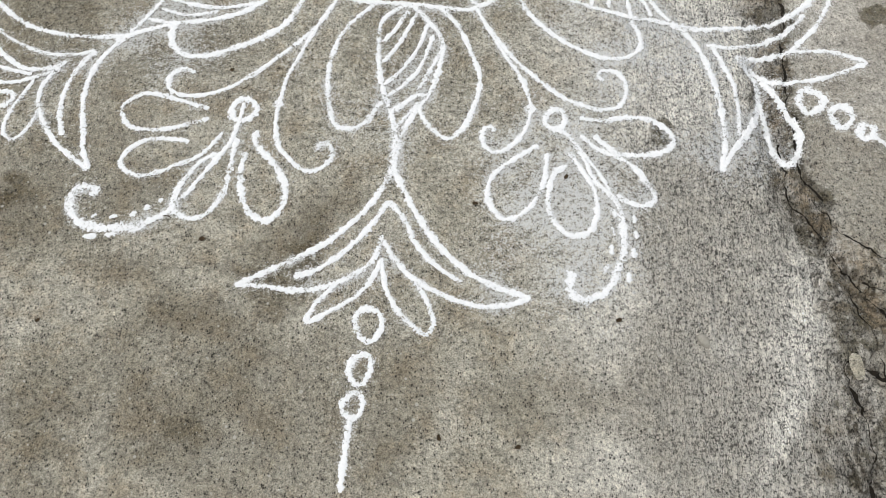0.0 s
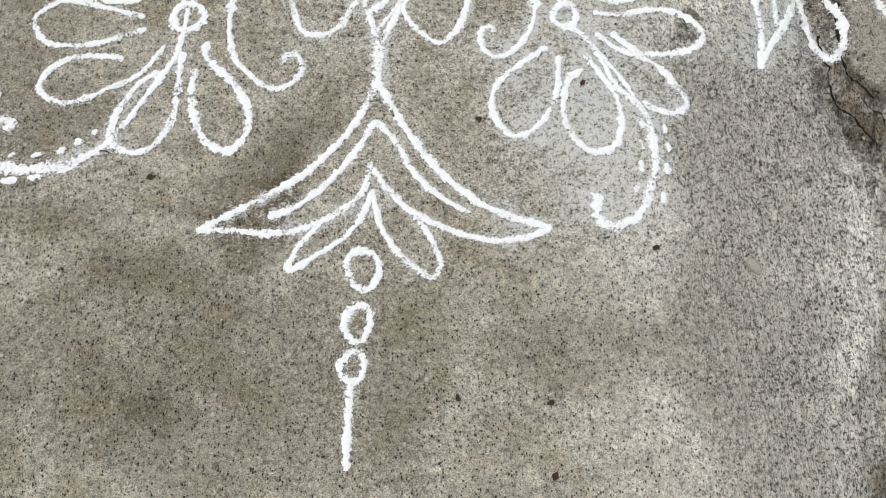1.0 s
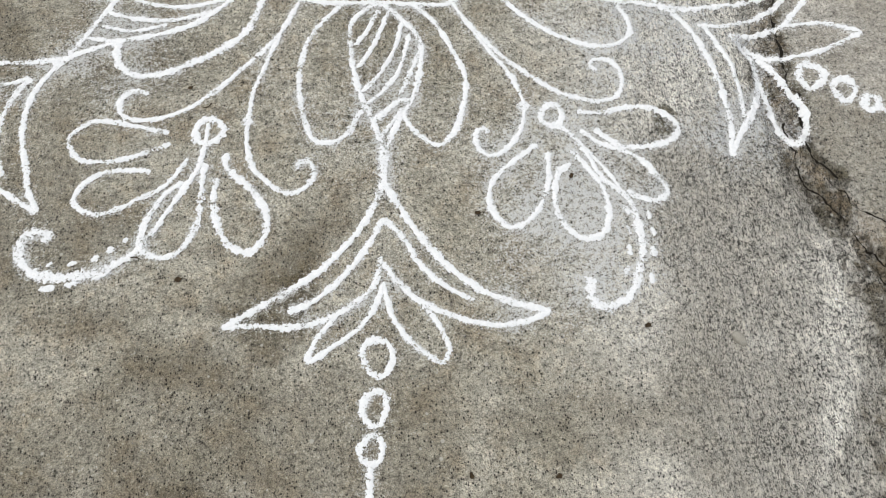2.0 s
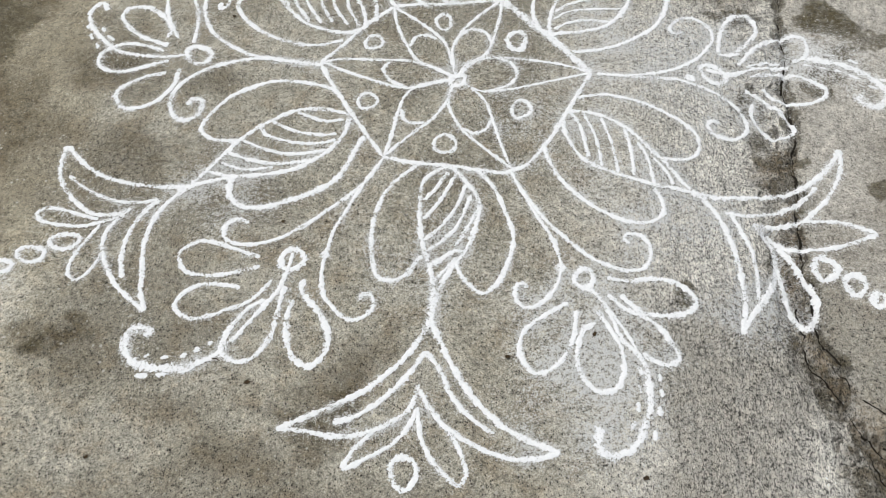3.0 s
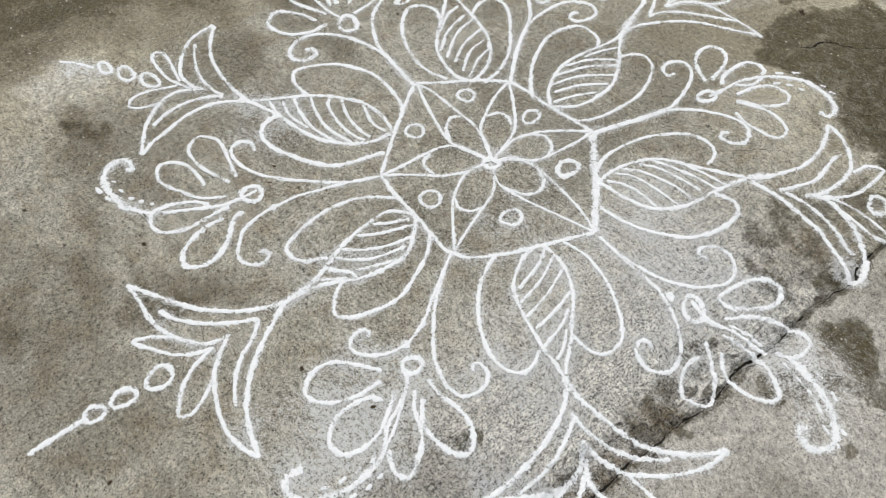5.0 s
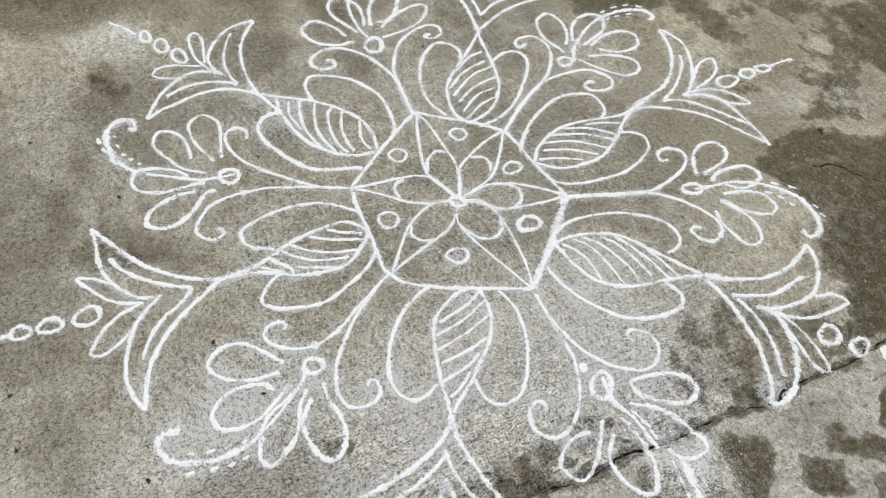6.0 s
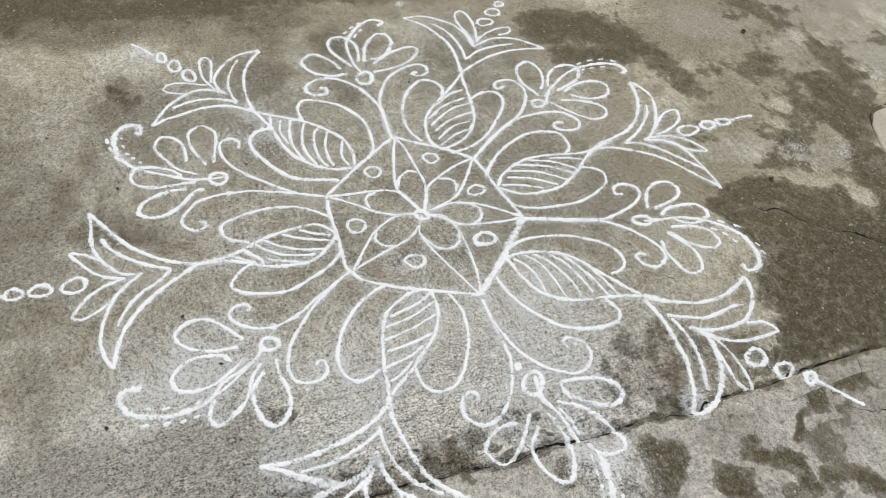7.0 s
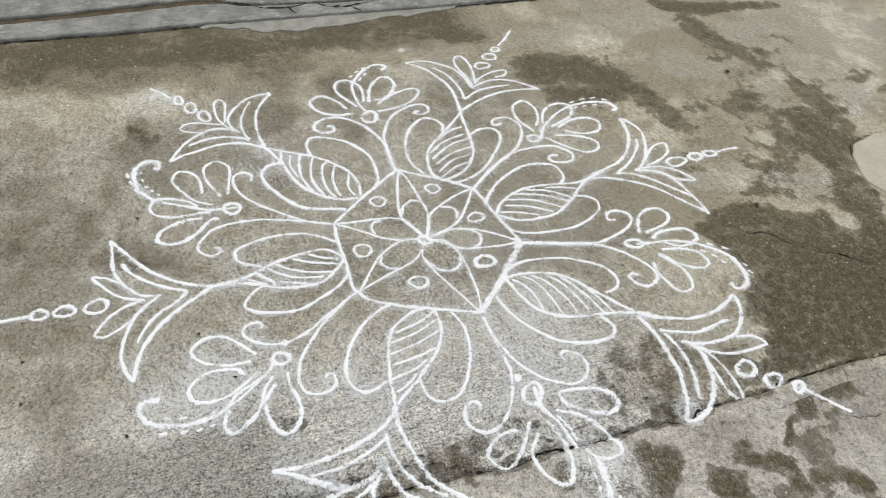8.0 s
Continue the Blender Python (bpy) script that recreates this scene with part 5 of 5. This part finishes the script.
line(m, 1.1, [(74.6, 4.9), (79.3, 7.0), (83.4, 10.9), (84.9, 14.7), (84.2, 17.6), (79.7, 18.2), (76.0, 15.9), (73.0, 11.9), (72.0, 7.0), (71.0, 3.6)], "petal")
line(m, 1.1, [(77.7, 3.9), (83.1, 7.1), (88.2, 7.8), (92.9, 6.1), (94.6, 2.6), (91.9, -0.4), (87.2, -1.5), (81.3, -0.4), (78.0, 0.4)], "petal")
line(m, 1.1, [(79.1, -1.7), (85.2, -2.6), (90.5, -5.1), (93.3, -8.9), (92.5, -12.1), (89.2, -13.8), (85.7, -12.9), (81.8, -9.7), (79.6, -4.6)], "petal")
line(m, 1.1, [(71.0, -1.0), (71.3, -7.2), (72.2, -12.8), (73.9, -17.0), (77.9, -19.1), (81.0, -17.9), (81.8, -14.9), (79.9, -9.7), (74.4, -3.3)], "petal")
line(m, 0.8, [(96.2, 3.1), (98.5, 2.3)], "dash")
line(m, 0.8, [(100.8, 1.2), (103.0, 0.1)], "dash")
line(m, 0.8, [(104.5, -1.5), (106.4, -2.7)], "dash")
line(m, 0.8, [(107.3, -4.9), (108.4, -7.0)], "dash")
line(m, 0.8, [(94.3, 0), (95.9, -0.8)], "dash")
line(m, 0.8, [(97.5, -1.7), (99.1, -2.6)], "dash")
line(m, 0.8, [(101.0, -4.2), (102.6, -5.6)], "dash")
finish(m)

m = motif("leaf", 150, LEAF_LABEL)
line(m, 1.1, [(28.7, -2.3), (31.7, 1.5), (36.7, 3.6), (42.8, 4.4), (49.0, 2.9), (55.3, 0.2), (62.9, -2.7), (68.7, -4.7)])
line(m, 1.1, [(28.4, -2.4), (31.9, -6.2), (36.6, -9.7), (42.5, -11.1), (48.0, -11.1), (55.8, -9.0), (62.1, -6.8), (67.7, -4.8)])
line(m, 0.9, [(50.6, 1.7), (56.9, -2.1), (60.2, -6.1)], "vein")
line(m, 0.9, [(42.0, 3.7), (49.8, -0.4), (56.0, -6.9)], "vein")
line(m, 0.9, [(39.2, 2.4), (48.3, -2.6), (53.7, -8.8)], "vein")
line(m, 0.9, [(37.1, 0.6), (44.1, -4.0), (49.5, -10.6)], "vein")
line(m, 0.9, [(33.1, -0.9), (40.1, -4.4), (44.5, -10.0)], "vein")
line(m, 0.9, [(30.4, -2.1), (36.4, -5.8), (40.4, -9.9)], "vein")
line(m, 1.2, [(30.8, 4.3), (35.5, 9.2), (42.7, 12.2), (50.7, 12.9), (57.9, 11.2), (62.1, 8.2), (62.0, 4.1), (59.2, 1.0), (55.2, 0.6)], "petal")
line(m, 1.1, [(27.6, -5.7), (32.6, -12.0), (39.6, -16.3), (47.5, -18.8), (55.0, -20.4), (59.9, -19.4), (61.6, -16.4), (60.0, -12.4), (55.8, -9.0)], "petal")
line(m, 1.7, [(66.6, -4.9), (69.1, -4.7), (72.2, -4.0)], "stem")
finish(m)

m = motif("fish_tail", 150, TAIL_LABEL)
line(m, 1.2, [(69.4, -4.6), (75.6, -2.6), (84.2, 1.1), (89.6, 6.2), (94.1, 12.3), (96.7, 20.1)])
line(m, 1, [(96.7, 20.1), (99.8, 13.0), (99.0, 6.1), (97.4, 1.4), (93.2, -3.1), (88.0, -6.2), (85.7, -8.0)])
line(m, 1, [(69.4, -4.6), (75.1, -8.4), (81.2, -13.4), (86.2, -19.6), (89.4, -26.1), (91.6, -33.4)])
line(m, 1, [(91.6, -33.4), (93.5, -28.2), (94.8, -22.5), (93.9, -17.0), (91.4, -12.2), (86.5, -8.1)])
line(m, 1, [(95.8, 9.1), (93.3, 4.3), (88.4, -0.2), (83.3, -3.3), (77.4, -5.4)], "inner_stroke")
line(m, 1, [(77.4, -5.4), (84.2, -9.8), (88.2, -15.1), (91.4, -21.6)], "inner_stroke")
line(m, 1, [(87.5, -7.4), (94.5, -3.4), (99.4, 0), (104.5, 1.4), (107.1, -0.4), (104.5, -3.6), (98.1, -6.5), (90.5, -8.2)], "petal")
line(m, 1, [(89.2, -7.9), (95.2, -11.2), (99.6, -15.5), (101.4, -19.5), (98.2, -19.6), (95.2, -16.0)], "petal")
ring(m, 1, (102.4, -10.2), 2.90, 2.34, -52, "ring")
ring(m, 1, (109.9, -12.7), 2.81, 2.33, -38, "ring")
ring(m, 1, (116.1, -14.6), 1.88, 1.54, -30, "ring")
line(m, 1, [(119.0, -15.6), (125.1, -17.9), (133.2, -20.2)], "end_line")
finish(m)

m = motif("flower", 180, FLOWER_LABEL)
line(m, 1.2, [(33.0, -3.1), (40.3, -3.9), (48.2, -4.8), (58.1, -2.1), (63.6, 1.3), (67.0, 5.5), (67.8, 10.5), (65.9, 14.7), (62.8, 15.8), (60.1, 13.6), (60.3, 9.8), (62.6, 9.3), (63.5, 11.3)])
line(m, 1.1, [(33.0, -3.1), (41.9, -4.0), (49.1, -5.1), (54.2, -7.1), (61.4, -12.0), (65.1, -17.9), (66.6, -24.1), (64.8, -27.7), (61.3, -26.9), (60.4, -23.8), (62.2, -21.6), (62.5, -24.0)])
ring(m, 1.5, (64.2, -5.1), 3.10, 2.83, -39, "hub")
line(m, 1, [(66.7, -5.2), (72.8, -4.1), (80.2, -4.5), (85.5, -5.9), (90.9, -10.5)], "stem")
line(m, 1.2, [(88.1, -7.9), (91.9, -11.3), (94.8, -15.4), (95.8, -19.3), (93.6, -22.5), (91.5, -19.8)], "tip_curl")
line(m, 1.2, [(71.0, 1.1), (76.8, 3.3), (81.3, 7.3), (80.8, 10.7), (78.5, 12.9), (74.8, 12.5), (70.7, 9.6), (68.3, 5.1), (68.1, -0.3)], "petal")
line(m, 1.1, [(71.3, -2.9), (77.6, -0.3), (82.6, 1.4), (87.3, 0.3), (89.1, -3.0), (87.3, -6.3), (82.9, -8.1), (77.4, -7.5), (73.3, -6.0)], "petal")
line(m, 1.2, [(72.7, -8.0), (80.2, -10.8), (85.0, -14.6), (87.1, -18.4), (85.1, -21.1), (80.4, -20.9), (75.6, -17.5), (73.3, -13.8), (73.5, -10.6)], "petal")
line(m, 1.1, [(70.6, -10.4), (74.6, -17.1), (76.6, -23.6), (76.1, -28.0), (73.3, -28.1), (69.5, -24.2), (67.4, -18.8), (66.6, -12.8), (66.6, -9.1)], "petal")
line(m, 0.8, [(90.2, -6.1), (91.2, -8.1)], "dash")
line(m, 0.8, [(92.5, -9.2), (93.5, -11.2)], "dash")
line(m, 0.8, [(94.7, -12.8), (95.1, -14.3)], "dash")
line(m, 0.8, [(86.9, -9.1), (88.9, -10.7)], "dash")
line(m, 0.8, [(90.1, -12.0), (91.2, -13.6)], "dash")
finish(m)

m = motif("flower", 0, FLOWER_LABEL)
line(m, 1, [(34.2, 3.5), (41.3, 3.3), (48.7, 4.5), (54.1, 6.4), (58.9, 9.7), (61.6, 12.9), (63.4, 15.9), (63.5, 19.1), (61.4, 22.4), (58.3, 23.7), (55.2, 22.7), (53.2, 20.0), (54.0, 18.1), (56.2, 18.5)])
line(m, 1, [(34.2, 3.5), (41.5, 3.1), (48.6, 2.8), (54.0, 2.4), (59.7, 0), (64.1, -2.9), (67.6, -6.8), (68.6, -10.6), (67.7, -13.3), (64.9, -15.3), (61.8, -14.8), (59.9, -13.4), (59.4, -11.1), (61.0, -9.9), (62.2, -10.7)])
ring(m, 1.4, (56.7, 3.3), 0.66, 0.53, -65, "knot")
ring(m, 1.3, (62.4, 4.7), 3.45, 2.30, -51, "hub")
line(m, 1.2, [(64.5, 12.0), (65.1, 16.3), (66.8, 21.4), (69.9, 25.2), (72.9, 25.3), (74.7, 22.3), (74.0, 18.2), (71.5, 14.9), (67.8, 11.8), (64.2, 11.4)], "petal")
line(m, 1.1, [(68.8, 8.0), (71.8, 11.7), (75.3, 14.9), (80.1, 17.7), (84.0, 18.5), (86.0, 17.6), (86.4, 14.2), (84.9, 11.0), (81.8, 9.5)], "petal")
line(m, 0.9, [(69.4, 0.2), (74.5, -3.9), (78.0, -7.9), (79.2, -11.5), (77.2, -13.7), (74.2, -14.1), (71.4, -11.3), (70.1, -7.4), (70.7, -3.9)], "petal")
line(m, 1, [(73.5, 0.7), (77.2, -3.2), (79.9, -3.9), (82.6, -4.0), (86.3, -2.6), (88.4, -0.5), (88.0, 2.1), (84.2, 4.4), (79.5, 5.6), (74.7, 5.1), (71.0, 4.3)], "petal")
line(m, 1.1, [(60.7, 6.1), (66.3, 5.1), (70.6, 6.4), (76.3, 7.4), (80.9, 8.0)], "stem")
line(m, 0.8, [(70.5, 7.4), (75.3, 8.7), (79.0, 9.0)], "stem")
line(m, 1.8, [(84.6, 10.4), (87.7, 10.7), (92.0, 9.6), (95.3, 8.6), (98.6, 6.5), (101.7, 3.1), (102.6, 0.2), (101.3, -2.6), (98.9, -3.9), (96.5, -2.9), (95.5, -1.4), (97.0, -0.6)], "tip_curl")
line(m, 0.8, [(84.4, 8.9), (86.2, 8.5)], "dash")
line(m, 0.8, [(88.3, 8.0), (89.9, 7.7)], "dash")
line(m, 0.8, [(91.8, 7.6), (93.3, 6.9)], "dash")
line(m, 0.8, [(94.7, 6.4), (97.1, 4.8)], "dash")
line(m, 0.8, [(98.5, 2.5), (100.8, 1.9)], "dash")
line(m, 0.8, [(87.5, 12.8), (89.1, 13.1)], "dash")
line(m, 0.8, [(91.1, 12.4), (92.8, 12.2)], "dash")
line(m, 0.8, [(95.7, 11.0), (97.8, 9.8)], "dash")
line(m, 0.8, [(101.8, 4.9), (103.5, 4.3)], "dash")
finish(m)

# ---- loose grains beside the strokes, and the dust that they leave on the concrete ----
def loose_grains():
    verts, faces = [], []
    for points, half in TRAIL:
        n = int(len(points) * 3.6)
        pick = RNG.randint(0, len(points), n)
        far = np.abs(RNG.normal(0, 1, n)) * 0.85 + 0.5
        turn = RNG.uniform(0, 2 * math.pi, n)
        gx = points[pick, 0] + np.cos(turn) * half[pick] * far
        gy = points[pick, 1] + np.sin(turn) * half[pick] * far
        gz = height(gx, gy)
        size = RNG.uniform(0.0003, 0.0009, n) * (1 + (RNG.rand(n) > 0.95) * 0.8)
        spin = RNG.uniform(0, 6.28, n)
        for x, y, z, s, a in zip(gx, gy, gz, size, spin):
            b = len(verts)
            for k in range(3):
                verts.append((x + s * math.cos(a + 2.1 * k), y + s * math.sin(a + 2.1 * k), z - 0.0003))
            verts.append((x, y, z + s * 1.1))
            faces += [(b, b + 1, b + 3), (b + 1, b + 2, b + 3), (b + 2, b, b + 3)]
    ob = mesh_object("loose_powder", verts, faces, GRAIN, rangoli, "scattered loose grains of white powder", True)
    return tagged(ob, kind="stuff")


loose_grains()
# more powder was spilt on some flowers than on others: middle, radius, strength
SPILL = [(-0.127, 1.95, 0.05, 0.6), (0.17, 1.50, 0.07, 0.32), (0.12, 1.34, 0.08, 0.3), (-1.03, 0.33, 0.02, 0.7), (-0.95, -0.70, 0.12, 0.3),
         (0.30, -0.66, 0.20, 0.42), (0.58, 0.05, 0.26, 0.38), (0.92, 0.12, 0.14, 0.5), (0.82, 0.42, 0.05, 0.6), (0.62, -0.60, 0.12, 0.45),
         (-0.50, -0.35, 0.16, 0.32), (0.30, -0.85, 0.2, 0.3), (-0.05, -0.5, 0.2, 0.22), (0.22, -0.1, 0.2, 0.3), (0.36, 0.20, 0.12, 0.35), (-0.95, -0.62, 0.07, 0.3), (0.45, -0.35, 0.2, 0.35)]
cell = 0.006
across, along = int(2.6 / cell), int(2.8 / cell)
dust_map = np.zeros((across, along))
for points, half in TRAIL:
    i, j = ((points[:, 0] + 1.3) / cell).astype(int), ((points[:, 1] + 1.4) / cell).astype(int)
    np.add.at(dust_map, (i.clip(0, across - 1), j.clip(0, along - 1)), half / 0.0052 * 0.35)


def blurred(a, times):
    for _ in range(times):
        a = (a + np.roll(a, 1, 0) + np.roll(a, -1, 0)) / 3
        a = (a + np.roll(a, 1, 1) + np.roll(a, -1, 1)) / 3
    return a


dust_map = blurred(dust_map, 2) * 0.28 + blurred(dust_map, 22) * 0.30
i, j = ((PX + 1.3) / cell).astype(int), ((PY + 1.4) / cell).astype(int)
inside = (i >= 0) & (i < across) & (j >= 0) & (j < along)
dust = np.where(inside, dust_map[i.clip(0, across - 1), j.clip(0, along - 1)], 0)
for x, y, r, amount in SPILL:
    dust = dust + 0.52 * amount * smooth(1.3, 0.2, np.hypot(PX - x, PY - y) / r)
dust = np.clip(dust * (0.1 + 1.8 * fbm(PX, PY, 18, 5, 33)), 0, 0.34)
ground_mesh.attributes.new("dust", "FLOAT", "POINT").data.foreach_set("value", dust.astype(np.float32))


# ---- small loose things on the concrete ----
def pebble(x, y, rx, ry, rz, seed, label):
    bm = bmesh.new()
    bmesh.ops.create_icosphere(bm, subdivisions=3, radius=1)
    for v in bm.verts:
        k = 1 + 0.18 * noise.noise(v.co * 1.4 + Vector((seed, 0, 0)))
        v.co = Vector((v.co.x * rx * k, v.co.y * ry * k, v.co.z * rz * k))
    me = bpy.data.meshes.new("pebble")
    bm.to_mesh(me)
    me.polygons.foreach_set("use_smooth", [True] * len(me.polygons))
    me.materials.append(STONE)
    ob = new("pebble", me)
    ob.matrix_world = pose(x, y, float(height(x, y)) + rz * 0.35, 0, 0, seed * 40)
    return tagged(ob, label, "pebble")


def leaf_bit(x, y, size, turn, curl):
    """A shrivelled scrap of leaf: a curled blade with a broken stalk."""
    n, verts, faces = 7, [], []
    for k in range(n):
        t = k / (n - 1)
        wide = size * 0.34 * math.sin(math.pi * (0.12 + 0.84 * t)) * (1 + 0.25 * math.sin(9 * t + turn))
        rise = size * curl * (2 * t - 1) ** 2
        for s, up in ((-1, 0.45), (-0.5, 0.1), (0, 0.0), (0.5, 0.12), (1, 0.5)):
            verts.append((size * (t - 0.5), s * wide, 0.0006 + rise + up * wide))
    for k in range(n - 1):
        for s in range(4):
            b = k * 5 + s
            faces.append((b, b + 5, b + 6, b + 1))
    blade = mesh_object("leaf_scrap", verts, faces, LEAF)
    blade.modifiers.new("thick", "SOLIDIFY").thickness = 0.0006
    stalk = [(size * 0.45 + size * 0.5 * t, 0.0004 * math.cos(a), size * curl * (1 - t) + 0.0007 + 0.0004 * math.sin(a)) for t in (0, 0.5, 1.0) for a in (0, 2.1, 4.2)]
    sides = [(3 * r + k, 3 * r + (k + 1) % 3, 3 * r + 3 + (k + 1) % 3, 3 * r + 3 + k) for r in (0, 1) for k in range(3)]
    mesh_object("stalk", stalk, sides, LEAF, blade)
    blade.matrix_world = pose(x, y, float(height(x, y)) + 0.0003, 0, 0, turn)
    return tagged(blade, "shrivelled dark brown leaf scrap lying on concrete", "leaf scrap", "leaf scraps on the yard")


def twig(x, y, length, turn, bend):
    c = [(length * (t - 0.5), bend * length * 4 * (t - t * t), 0.0009) for t in np.linspace(0, 1, 9)]
    verts, faces = [], []
    for k, (a, b, z) in enumerate(c):
        r = 0.0011 * (1 - 0.06 * k)
        for q in range(5):
            verts.append((a, b + r * math.cos(1.257 * q), z + r * math.sin(1.257 * q)))
    for k in range(8):
        faces += [(5 * k + q, 5 * k + (q + 1) % 5, 5 * k + 5 + (q + 1) % 5, 5 * k + 5 + q) for q in range(5)]
    faces += [(4, 3, 2, 1, 0), (40, 41, 42, 43, 44)]
    ob = mesh_object("twig", verts, faces, LEAF)
    ob.matrix_world = pose(x, y, float(height(x, y)) + 0.0003, 0, 0, turn)
    return tagged(ob, "thin curved dark twig lying on concrete", "twig")


pebble(0.535, -0.977, 0.0085, 0.014, 0.009, 1.0, "smooth pale oval pebble set in the concrete")
for x, y, size, turn, curl in ((0.392, -0.942, 0.011, 20, 0.2), (0.083, -1.15, 0.010, 100, 0.15), (0.213, -1.163, 0.010, 200, 0.2), (-0.36, -0.80, 0.012, 10, 0.1),
                               (0.21, -1.262, 0.012, 60, 0.25), (-0.58, 0.19, 0.010, 150, 0.3), (0.31, -0.663, 0.010, 240, 0.2), (0.21, 1.15, 0.016, 80, 0.3),
                               (-0.51, 1.59, 0.028, 120, 0.15), (0.14, -0.72, 0.010, 0, 0.1), (-0.63, -0.96, 0.009, 45, 0.2), (-0.35, -0.43, 0.009, 30, 0.2),
                               (-0.81, 1.18, 0.012, 70, 0.2), (-0.11, 1.65, 0.013, 20, 0.2), (0.22, 1.148, 0.010, 130, 0.2)):
    leaf_bit(x, y, size, turn, curl)
twig(-0.322, -0.468, 0.020, 200, 0.3)
twig(-0.43, -0.757, 0.018, -20, 0.1)
